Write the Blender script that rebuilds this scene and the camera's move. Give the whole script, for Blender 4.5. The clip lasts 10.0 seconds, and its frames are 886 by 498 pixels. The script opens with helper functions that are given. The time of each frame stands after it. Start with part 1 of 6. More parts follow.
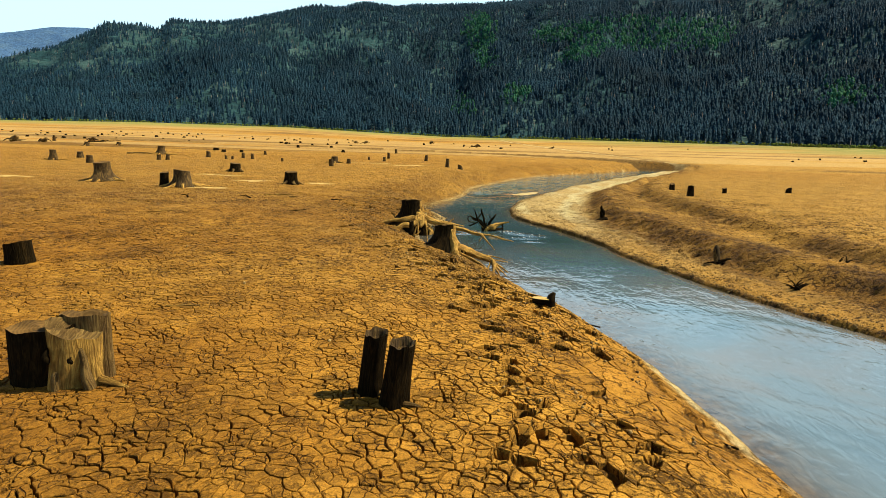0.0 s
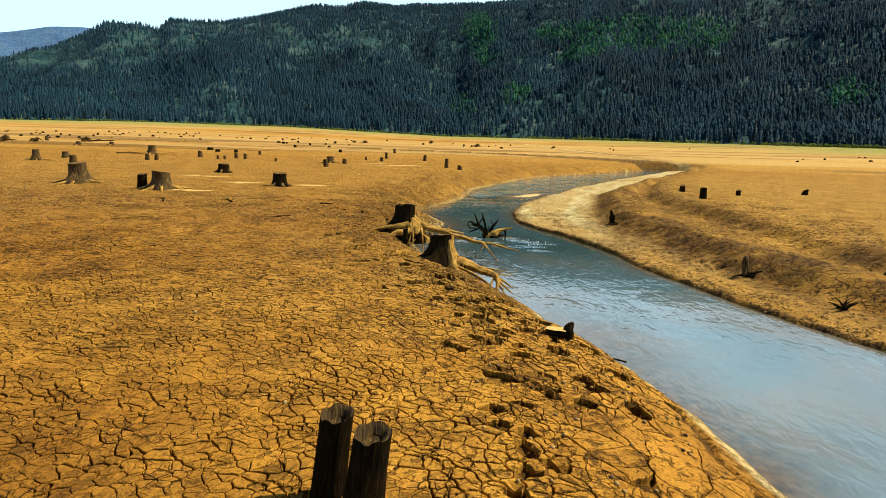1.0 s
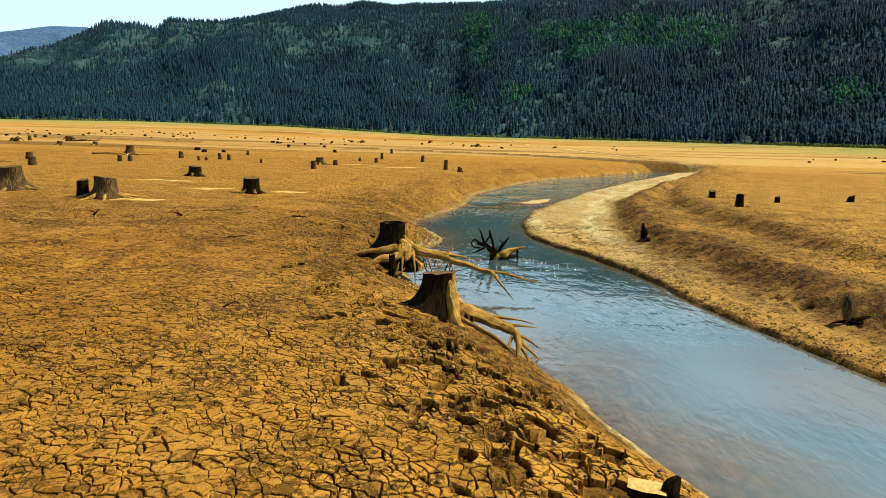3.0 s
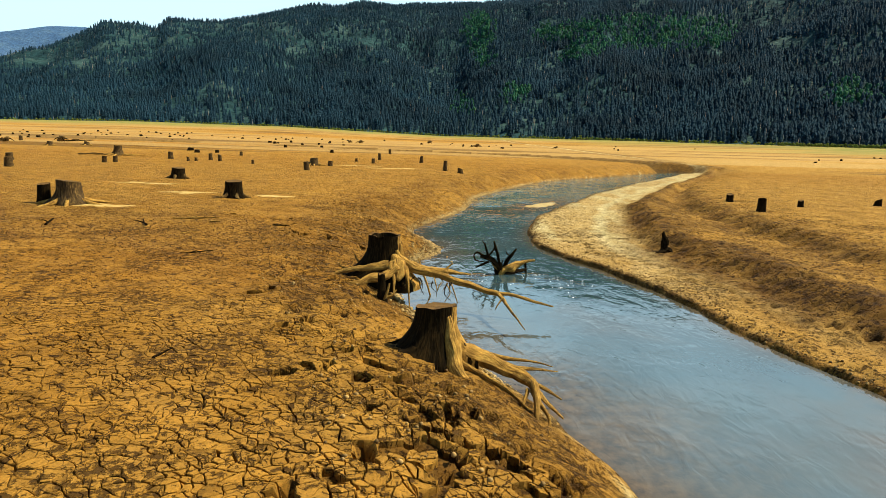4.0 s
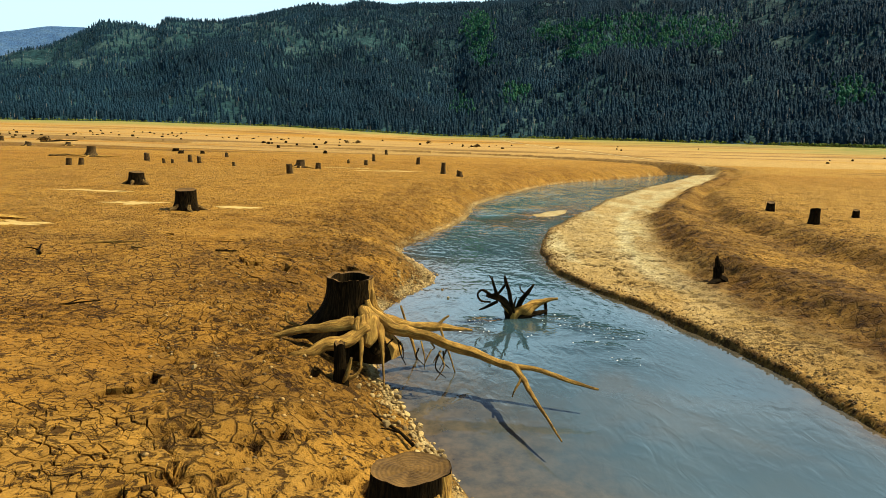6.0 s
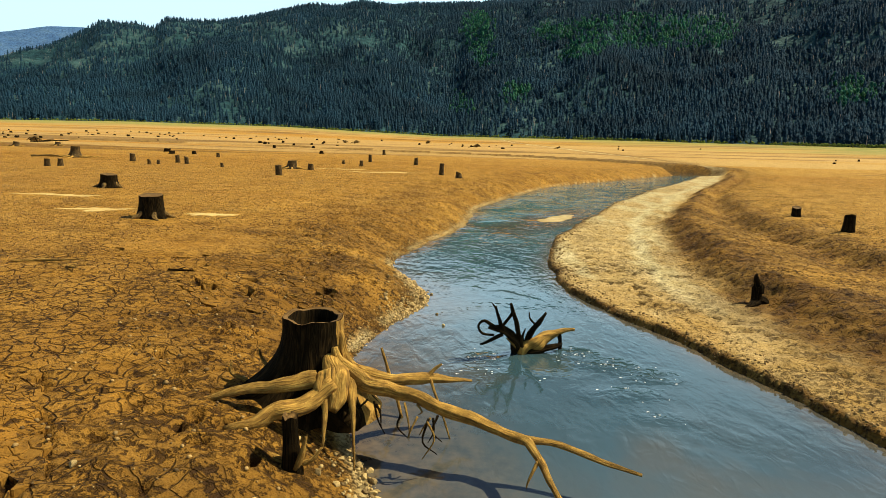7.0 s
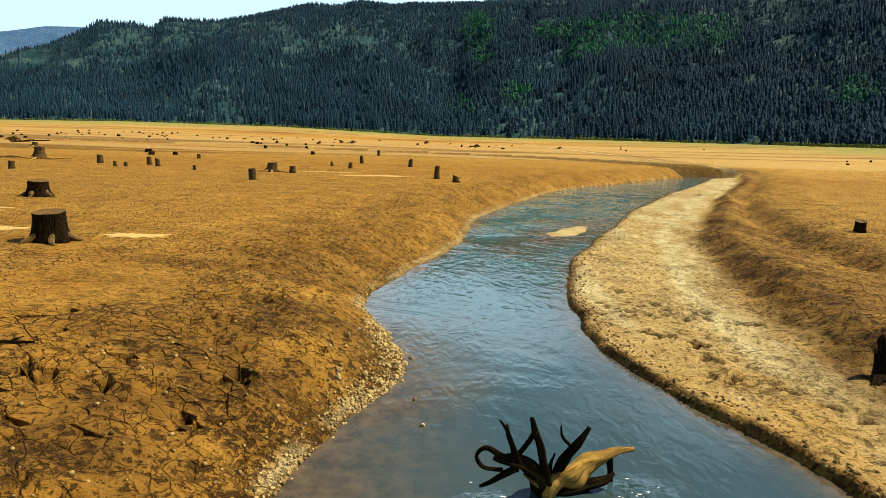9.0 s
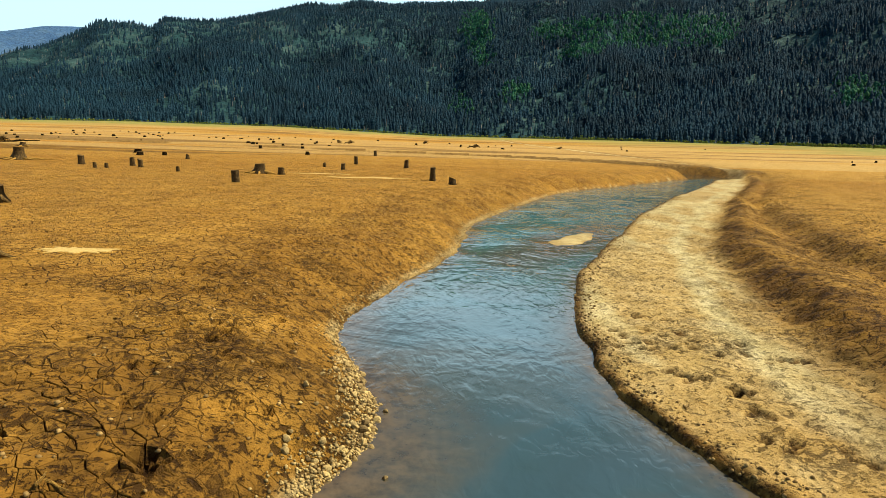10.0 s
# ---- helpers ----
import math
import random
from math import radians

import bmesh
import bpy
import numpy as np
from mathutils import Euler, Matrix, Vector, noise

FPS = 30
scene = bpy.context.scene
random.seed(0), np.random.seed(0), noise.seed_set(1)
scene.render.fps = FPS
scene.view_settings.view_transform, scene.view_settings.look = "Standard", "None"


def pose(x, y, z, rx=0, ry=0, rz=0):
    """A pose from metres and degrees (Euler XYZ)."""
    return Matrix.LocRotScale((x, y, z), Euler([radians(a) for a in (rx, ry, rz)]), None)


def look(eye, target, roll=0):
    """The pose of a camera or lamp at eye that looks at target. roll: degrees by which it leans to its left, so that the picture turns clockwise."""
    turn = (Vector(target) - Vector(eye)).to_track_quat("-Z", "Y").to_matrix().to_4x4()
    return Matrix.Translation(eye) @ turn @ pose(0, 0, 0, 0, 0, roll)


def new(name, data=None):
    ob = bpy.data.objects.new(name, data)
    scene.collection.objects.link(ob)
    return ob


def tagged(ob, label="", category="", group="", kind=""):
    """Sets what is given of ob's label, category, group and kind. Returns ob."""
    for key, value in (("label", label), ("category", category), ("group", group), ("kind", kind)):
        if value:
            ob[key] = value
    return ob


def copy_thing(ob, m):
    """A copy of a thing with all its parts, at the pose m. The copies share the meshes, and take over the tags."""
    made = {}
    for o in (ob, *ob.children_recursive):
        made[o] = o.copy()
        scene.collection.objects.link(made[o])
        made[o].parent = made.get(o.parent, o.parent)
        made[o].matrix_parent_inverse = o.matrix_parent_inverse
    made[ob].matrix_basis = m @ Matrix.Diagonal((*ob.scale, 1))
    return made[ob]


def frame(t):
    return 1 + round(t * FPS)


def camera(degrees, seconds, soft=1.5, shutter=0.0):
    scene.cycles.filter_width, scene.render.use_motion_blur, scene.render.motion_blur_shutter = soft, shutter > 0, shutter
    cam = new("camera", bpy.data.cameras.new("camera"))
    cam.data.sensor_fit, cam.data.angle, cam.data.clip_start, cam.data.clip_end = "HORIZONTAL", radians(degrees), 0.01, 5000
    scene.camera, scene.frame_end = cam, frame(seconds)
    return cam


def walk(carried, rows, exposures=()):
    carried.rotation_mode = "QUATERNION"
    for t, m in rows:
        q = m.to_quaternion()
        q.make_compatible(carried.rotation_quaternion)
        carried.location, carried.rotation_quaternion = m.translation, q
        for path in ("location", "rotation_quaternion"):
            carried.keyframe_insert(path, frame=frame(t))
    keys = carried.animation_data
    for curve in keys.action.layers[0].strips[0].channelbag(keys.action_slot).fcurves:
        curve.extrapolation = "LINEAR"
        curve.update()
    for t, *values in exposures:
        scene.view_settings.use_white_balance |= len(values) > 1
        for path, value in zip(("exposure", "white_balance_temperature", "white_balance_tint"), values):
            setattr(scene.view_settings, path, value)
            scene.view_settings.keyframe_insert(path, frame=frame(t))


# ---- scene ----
cam = camera(71.8, 10.0, soft=0.5)
METRES, EYE, TILT, LEAN, TURN = 22.0, 2.8, -10.1, -1.7, 0.0
ROWS = [
    (0.0, 0.0, 0.0, 0.0, -0.0, 0.0, -0.0),
    (0.5, 0.0009, 0.0449, 0.0072, -0.01, -0.02, 0.01),
    (1.0, 0.0034, 0.0916, 0.0151, -0.02, -0.03, -0.0),
    (1.5, 0.0051, 0.1406, 0.0235, -0.04, -0.03, 0.01),
    (2.0, 0.0049, 0.1905, 0.0321, -0.06, -0.04, 0.02),
    (2.5, 0.005, 0.2427, 0.0415, -0.07, -0.05, 0.01),
    (4.0, 0.0066, 0.3955, 0.0679, -0.11, -0.04, 0.01),
    (4.5, 0.0078, 0.443, 0.0764, -0.12, -0.04, 0.02),
    (5.0, 0.0089, 0.4902, 0.0848, -0.14, -0.04, 0.04),
    (5.5, 0.0108, 0.5405, 0.0936, -0.15, -0.03, 0.05),
    (7.0, 0.0184, 0.6927, 0.1196, -0.16, -0.03, 0.07),
    (7.5, 0.0218, 0.7441, 0.1279, -0.17, -0.02, 0.08),
    (8.0, 0.0245, 0.7938, 0.1364, -0.21, -0.02, 0.08),
    (8.5, 0.0269, 0.8423, 0.1459, -0.2, -0.03, 0.07),
    (9.0, 0.0311, 0.8906, 0.1544, -0.21, -0.02, 0.07),
    (9.5, 0.0363, 0.9382, 0.163, -0.23, -0.02, 0.06),
    (10.0, 0.042, 0.9838, 0.1711, -0.24, -0.02, 0.06),
]
walk(cam, [(t, pose(0, 0, EYE, TILT, LEAN, TURN) @ pose(METRES * x, METRES * y, METRES * z, 90 + pitch, roll, yaw)) for t, x, y, z, yaw, pitch, roll in ROWS],
     exposures=((0.0, 0.66), (4.0, 0.62), (7.0, 0.58), (10.0, 0.56)))

# ---------------------------------------------------------------- light
SUN_ELEVATION, SUN_BEARING = 50.0, 74.0   # degrees up, degrees clockwise from the way ahead
world = bpy.data.worlds.new("sky")
scene.world = world
world.use_nodes = True


def build_sky(tree):
    nodes, links = tree.nodes, tree.links
    nodes.clear()

    def math_node(op, a, b):
        n = nodes.new("ShaderNodeMath")
        n.operation = op
        for k, value in enumerate((a, b)):
            if isinstance(value, bpy.types.NodeSocket):
                links.new(value, n.inputs[k])
            else:
                n.inputs[k].default_value = value
        return n.outputs[0]
    sky = nodes.new("ShaderNodeTexSky")
    sky.sky_type, sky.sun_disc = "NISHITA", False
    sky.sun_elevation, sky.sun_rotation = radians(SUN_ELEVATION), radians(SUN_BEARING)
    sky.air_density, sky.dust_density, sky.ozone_density = 1.0, 0.8, 1.6
    # broken cloud on a level sheet, which closes up towards the horizon
    coord = nodes.new("ShaderNodeTexCoord")
    split = nodes.new("ShaderNodeSeparateXYZ")
    links.new(coord.outputs["Generated"], split.inputs["Vector"])
    up = math_node("MAXIMUM", split.outputs["Z"], 0.0)
    low = math_node("ADD", up, 0.10)
    join = nodes.new("ShaderNodeCombineXYZ")
    links.new(math_node("DIVIDE", split.outputs["X"], low), join.inputs["X"])
    links.new(math_node("DIVIDE", split.outputs["Y"], low), join.inputs["Y"])
    cloud = nodes.new("ShaderNodeTexNoise")
    cloud.inputs["Scale"].default_value, cloud.inputs["Detail"].default_value, cloud.inputs["Roughness"].default_value = 0.62, 7.0, 0.58
    links.new(join.outputs["Vector"], cloud.inputs["Vector"])
    bank = math_node("MULTIPLY", math_node("POWER", math_node("SUBTRACT", 1.0, up), 4.6), 1.15)
    ramp = nodes.new("ShaderNodeValToRGB")
    ramp.color_ramp.elements[0].position, ramp.color_ramp.elements[1].position = 0.60, 0.80
    links.new(math_node("ADD", cloud.outputs["Fac"], bank), ramp.inputs["Fac"])
    white = nodes.new("ShaderNodeMix")
    white.data_type = "RGBA"
    white.inputs["B"].default_value = (11.8, 17.6, 21.6, 1)
    back = nodes.new("ShaderNodeBackground")
    back.inputs["Strength"].default_value = 0.042
    out = nodes.new("ShaderNodeOutputWorld")
    links.new(ramp.outputs["Color"], white.inputs["Factor"])
    links.new(sky.outputs["Color"], white.inputs["A"])
    links.new(white.outputs["Result"], back.inputs["Color"])
    links.new(back.outputs["Background"], out.inputs["Surface"])


build_sky(world.node_tree)
sun = new("sun", bpy.data.lights.new("sun", "SUN"))
sun.data.energy, sun.data.angle, sun.data.color = 5.0, radians(0.53), (1.0, 0.88, 0.64)
a, b = radians(SUN_BEARING), radians(SUN_ELEVATION)
sun.matrix_world = look((60 * math.sin(a) * math.cos(b), 60 * math.cos(a) * math.cos(b), 60 * math.sin(b)), (0, 0, 0))

# ---------------------------------------------------------------- the lie of the land
def vnoise(x, y, seed=0):
    """Smooth lattice noise, 0 to 1."""
    x, y = np.asarray(x, float), np.asarray(y, float)
    xi, yi = np.floor(x).astype(np.int64), np.floor(y).astype(np.int64)
    fx, fy = x - xi, y - yi
    fx, fy = fx * fx * (3 - 2 * fx), fy * fy * (3 - 2 * fy)

    def lattice(i, j):
        n = (i * 374761393 + j * 668265263 + seed * 974634777) & 0x7FFFFFFF
        n = ((n ^ (n >> 13)) * 1274126177) & 0x7FFFFFFF
        return ((n ^ (n >> 16)) & 0xFFFF) / 65535.0
    a = lattice(xi, yi) * (1 - fx) + lattice(xi + 1, yi) * fx
    b = lattice(xi, yi + 1) * (1 - fx) + lattice(xi + 1, yi + 1) * fx
    return a * (1 - fy) + b * fy


def fbm(x, y, seed=0, octaves=4):
    """Layered lattice noise, about -1 to 1."""
    total, amp, norm = 0.0, 1.0, 0.0
    for k in range(octaves):
        total = total + amp * (vnoise(x * 2 ** k + 13.7 * k, y * 2 ** k - 7.3 * k, seed + k) * 2 - 1)
        norm += amp
        amp *= 0.5
    return total / norm * 1.6


WATER = -0.98
# the stream's two edges, x over y
LEFT_Y = [-30, 2, 6.3, 8, 10.4, 12.2, 13.8, 15.8, 17.5, 19.5, 21.5, 23.1, 25.3, 27.4, 28.9, 30.3, 32.2, 33.5, 35.5, 37.4, 41.4, 45.5, 48.8, 56, 66.5, 71.5, 79, 91.5, 95, 99, 101]
LEFT_X = [3.0, 4.3, 4.2, 4.0, 3.75, 3.3, 2.8, 2.1, 1.45, 0.6, -0.2, -0.75, -1.05, -0.5, 0.17, 0.1, -0.65, -1.05, -0.55, 0, 1.4, 2.0, 2.3, 4.9, 9.1, 12.1, 18, 27.5, 31, 36, 38]
RIGHT_Y = [-30, 2, 8, 10.6, 12, 14.9, 17.7, 20.7, 23.5, 26, 28, 29.4, 31.5, 33.5, 36, 38.5, 42, 46.4, 54, 60, 67, 82, 95, 99, 101]
RIGHT_X = [24, 14.5, 11, 9.9, 9.2, 8.0, 7.1, 6.35, 6.1, 5.35, 4.65, 3.95, 3.65, 3.8, 4.2, 4.8, 6.2, 8.2, 11.5, 14.6, 18.3, 27.2, 34, 37, 38.1]
# foot of the lower step on the far bank, and foot of the slope up to the plain
STEP_Y = [-30, 5, 10, 13.8, 16.4, 21.8, 28.9, 33, 38, 43, 50, 60, 80, 95, 101]
STEP_X = [27, 15.5, 11.6, 10.2, 9.3, 8.3, 7.5, 7.8, 8.9, 10.4, 13.8, 18.6, 30, 37, 40]
SLOPE_Y = [-30, 5, 17.6, 21, 27.5, 33, 41, 50, 60, 80, 95, 101]
SLOPE_X = [31, 18.5, 12.6, 12.5, 12.7, 12.6, 12.9, 16.0, 20.6, 32, 39, 42]
# where the stream goes on behind the point
BEND = [(33.5, 95), (34.5, 100), (33, 105), (29.5, 112), (23.5, 121), (11, 131), (-6, 138), (-40, 147), (-90, 150)]
# shore and skyline over the bearing in degrees
SHORE_A = [-180, -60, -35, -26, -14, 0, 16, 36, 60, 180]
SHORE_R = [620, 700, 690, 660, 620, 560, 470, 390, 380, 620]
SHORE_E = [0.5, 0.5, 0.5, 0.72, 0.72, 0.31, 0.37, 0.32, 0.4, 0.5]


def bearing(x, y):
    return np.degrees(np.arctan2(x, y))


def smooth_interp(v, xs, ys):
    """A softened broken line through (xs, ys)."""
    v = np.asarray(v, float)
    return sum(np.interp(v + o, xs, ys) for o in (-0.8, -0.4, 0, 0.4, 0.8)) / 5


def left_edge(y):
    return smooth_interp(y, LEFT_Y, LEFT_X) + 0.10 * fbm(y * 0.9, y * 0 + 3.3, 5, 3)


def right_edge(y):
    return smooth_interp(y, RIGHT_Y, RIGHT_X) + 0.09 * fbm(y * 1.1, y * 0 + 8.3, 6, 3)


def bend_distance(x, y):
    best = np.full(np.shape(x), 1e9)
    for (ax, ay), (bx, by) in zip(BEND, BEND[1:]):
        dx, dy = bx - ax, by - ay
        k = np.clip(((x - ax) * dx + (y - ay) * dy) / (dx * dx + dy * dy), 0, 1)
        best = np.minimum(best, np.hypot(x - ax - k * dx, y - ay - k * dy))
    return best


def step(v, a, b):
    k = np.clip((v - a) / (b - a), 0, 1)
    return k * k * (3 - 2 * k)


def shore_height(x, y):
    a = bearing(x, y)
    r = np.interp(a, SHORE_A, SHORE_R)
    return 2.8 + r * np.tan(np.radians(np.interp(a, SHORE_A, SHORE_E))), r


PRINTS = []
# a trail of single prints beside the water
TRAIL = [(0.73, 8.22), (1.05, 8.36), (0.75, 7.77), (0.97, 7.68), (0.95, 7.28), (0.93, 6.92), (1.23, 7.07), (0.74, 6.57), (1.21, 6.41), (0.96, 6.11), (1.98, 7.03),
         (1.41, 5.69), (0.82, 5.51), (1.04, 5.67), (0.61, 5.13), (0.82, 5.04), (1.34, 5.19), (1.59, 5.01), (2.09, 5.39), (2.03, 6.18), (2.25, 5.75)]


def make_prints():
    """Hoof and boot prints trodden along the soft bank: x, y, half length, half width, turn, depth."""
    rng = random.Random(11)
    for x, y in TRAIL:
        PRINTS.append((x, y, rng.uniform(0.075, 0.11), rng.uniform(0.06, 0.08), rng.uniform(0.9, 2.2), rng.uniform(0.12, 0.18)))
    for k in range(100):      # churned mud above the water
        y = rng.uniform(8.6, 16.5)
        x = float(np.interp(y, LEFT_Y, LEFT_X)) - abs(rng.gauss(1.9, 0.65)) - 0.25
        PRINTS.append((x, y, rng.uniform(0.09, 0.16), rng.uniform(0.040, 0.065), rng.gauss(-0.35, 0.35), rng.uniform(0.04, 0.08)))
    for k in range(200):
        y = rng.uniform(8.6, 34)
        d = rng.gauss(1.9, 0.55) if rng.random() < 0.75 else rng.uniform(0.7, 4.2)
        if y > 22:
            d = rng.uniform(0.9, 3.6)
            if rng.random() < 0.45:
                continue
        x = float(np.interp(y, LEFT_Y, LEFT_X)) - d
        PRINTS.append((x, y, rng.uniform(0.08, 0.17), rng.uniform(0.05, 0.09), rng.uniform(0.6, 2.4), rng.uniform(0.10, 0.18)))
    for ax, ay, bx, by, n in ((4.2, 32.6, 6.6, 32.4, 16), (4.4, 32.8, 7.4, 31.6, 18), (4.1, 33.6, 5.8, 33.3, 9), (4.6, 31.6, 5.6, 30.3, 16), (5.4, 30.6, 5.2, 28.6, 12), (4.5, 34.6, 5.8, 34.2, 7), (5.8, 28.8, 7.6, 25.2, 16), (6.8, 25.0, 8.6, 20.0, 18)):
        for k in range(n):
            q = rng.random()
            PRINTS.append((ax + (bx - ax) * q + rng.gauss(0, 0.10), ay + (by - ay) * q + rng.gauss(0, 0.12), rng.uniform(0.08, 0.13), rng.uniform(0.06, 0.08), rng.uniform(-0.5, 0.5), rng.uniform(0.05, 0.09)))


make_prints()


def print_field(x, y):
    """How far the nearest print lies, in its own widths."""
    flat_x, flat_y = np.asarray(x).ravel(), np.asarray(y).ravel()
    best = np.full(flat_x.shape, 9.0)
    order = np.argsort(flat_y, kind="stable")
    sorted_y = flat_y[order]
    for px, py, a, b, turn, deep in PRINTS:
        i, j = np.searchsorted(sorted_y, (py - 0.5, py + 0.5))
        k = order[i:j]
        k = k[np.abs(flat_x[k] - px) < 0.5]
        ca, sa = math.cos(turn), math.sin(turn)
        ux, uy = flat_x[k] - px, flat_y[k] - py
        best[k] = np.minimum(best[k], np.sqrt((ux * ca + uy * sa) ** 2 / a ** 2 + (uy * ca - ux * sa) ** 2 / b ** 2))
    return best.reshape(np.shape(x))


def press_prints(x, y, z, dry):
    """Presses the prints into the heights z."""
    flat_x, flat_y, flat_z, flat_dry = x.ravel(), y.ravel(), np.array(z).ravel(), np.broadcast_to(dry, z.shape).ravel()
    order = np.argsort(flat_y, kind="stable")
    sorted_y = flat_y[order]
    for px, py, a, b, turn, deep in PRINTS:
        i, j = np.searchsorted(sorted_y, (py - 0.4, py + 0.4))
        if i == j:
            continue
        k = order[i:j]
        k = k[np.abs(flat_x[k] - px) < 0.4]
        if not len(k):
            continue
        ca, sa = math.cos(turn), math.sin(turn)
        ux, uy = flat_x[k] - px, flat_y[k] - py
        g = (ux * ca + uy * sa) ** 2 / a ** 2 + (uy * ca - ux * sa) ** 2 / b ** 2
        flat_z[k] += flat_dry[k] * deep * (-1.0 * np.exp(-g ** 3) + 0.10 * np.exp(-(np.sqrt(g) - 1.55) ** 2 * 5))
    return flat_z.reshape(z.shape)


def land(x, y, rough=True):
    """Height of the ground, metres."""
    x, y = np.asarray(x, float), np.asarray(y, float)
    shape = np.broadcast(x, y).shape
    x, y = np.broadcast_to(x, shape), np.broadcast_to(y, shape)
    plain = np.interp(y, [-60, 5, 15, 30, 45, 120], [0.05, 0.08, 0.11, 0.17, 0.21, 0.2])
    L, R = left_edge(y), right_edge(y)
    d = L - x
    wob = 0.25 * fbm(x * 0.5, y * 0.5, 21, 3)
    left = np.interp(d + wob * np.clip(d, 0, 1), [-3, -1.2, -0.4, 0, 0.15, 0.4, 0.8, 1.3, 2.0, 3.0, 5.0, 8.0], [-1.55, -1.45, -1.15, -0.985, -0.91, -0.78, -0.56, -0.36, -0.20, -0.06, 0.03, 0.0])
    left = left + plain * step(d, 3, 8)
    c1, c3 = np.interp(y, STEP_Y, STEP_X), np.interp(y, SLOPE_Y, SLOPE_X)
    c1, c3 = c1 + 0.35 * fbm(y * 0.35, x * 0.1, 31, 3), c3 + 0.4 * fbm(y * 0.3, x * 0.1, 32, 3)
    c1 = np.maximum(c1, R + 0.9)
    c3 = np.maximum(c3, c1 + 2.0)
    e = x - R
    right = np.interp(e, [-3, -1.2, -0.3, -0.02, 0.03, 0.07, 0.32], [-1.55, -1.45, -1.2, -1.0, -0.90, -0.865, -0.855])
    bar = np.clip(e / np.maximum(c1 - R, 0.5), 0, 1)
    right = np.where(e > 0.32, -0.855 + 0.115 * bar, right)
    right = right + 0.50 * step(x, c1 - 0.1, c1 + 1.2) - 0.30 * step(x, c1 + 1.3, c3) + 0.42 * step(x, c3, c3 + 1.1) + 0.12 * step(x, c3 + 1.2, c3 + 4)
    z = np.where(x < (L + R) / 2, left, right)
    z = np.where((y > 96), np.where(x < (L + R) / 2, plain, np.maximum(right, 0.0)), z)
    # the stream's way behind the point, with a steep outer bank
    q = bend_distance(x, y)
    carve = np.interp(q, [0, 2.6, 3.4, 4.1, 5.0, 9], [-1.5, -1.3, -0.98, -0.05, 0.15, 0.3])
    z = np.where(y > 93, np.minimum(z, carve), z)
    # gravel bar in the stream
    u, v = (x - 6.2) * 0.5 + (y - 45.6) * 0.866, (x - 6.2) * 0.866 - (y - 45.6) * 0.5
    z = np.where(z < -0.95, np.maximum(z, -0.962 - 0.035 * ((u / 2.7) ** 2 + (v / 0.62) ** 2) + 0.022 * fbm(x * 1.1, y * 0.8, 63, 3)), z)
    # the bed rises towards the shore
    r = np.hypot(x, y)
    zs, rs = shore_height(x, y)
    k = np.clip((r - 115) / (rs - 115), 0, 1)
    far = zs * (0.35 * k + 0.65 * k * k) + 0.25 * fbm(x * 0.02, y * 0.02, 41, 3) * np.sin(np.pi * k)
    z = np.where(r > 115, z * (1 - step(k, 0, 0.25)) + np.maximum(far, z * 0) * 1.0 + 0.2 * step(k, 0, 0.25) * (1 - k), z)
    z = np.where(r > rs + 15, zs - 0.03 * (r - rs - 15).clip(0, 100), z)
    if rough:
        dry = np.clip((z - WATER - 0.02) / 0.10, 0, 1)
        z = z + dry * (0.018 * fbm(x * 1.3, y * 1.3, 51, 3) + 0.045 * fbm(x * 0.25, y * 0.25, 52, 2) * step(np.abs(d), 0.5, 3))
        bank = step(d, 0.2, 1.0) * (1 - step(d, 2.6, 5.0)) * np.interp(y, [11, 17], [0.22, 1.0])
        z = z + dry * bank * (0.036 * fbm(x * 3.6, y * 3.6, 53, 2) + 0.016 * fbm(x * 8.5, y * 8.5, 57, 2))
        slopes = np.exp(-((x - c1 - 0.4) / 0.7) ** 2) + np.exp(-((x - c3 - 0.5) / 0.9) ** 2)
        z = z + dry * slopes * (0.060 * fbm(x * 1.6, y * 2.4, 59, 3) + 0.035 * fbm(x * 5.0, y * 6.0, 60, 2)) * (y < 60)
        scree = step(e, 0.1, 0.5) * (1 - step(e, 9, 13))
        z = z + dry * scree * (0.030 * fbm(x * 3.1, y * 3.1, 54, 3) + 0.018 * fbm(x * 8, y * 8, 58, 2) + 0.04 * fbm(x * 0.9 + y * 0.3, y * 0.25, 55, 2))
        z = z + dry * 0.035 * fbm(x * 5, y * 5, 56, 3) * np.clip(1 - np.minimum(np.abs(d - 0.1), np.abs(e - 0.1)) / 0.35, 0, 1)
        z = press_prints(x, y, z, dry)
    return z


def ground_at(x, y):
    return float(land(np.array([x]), np.array([y]))[0])


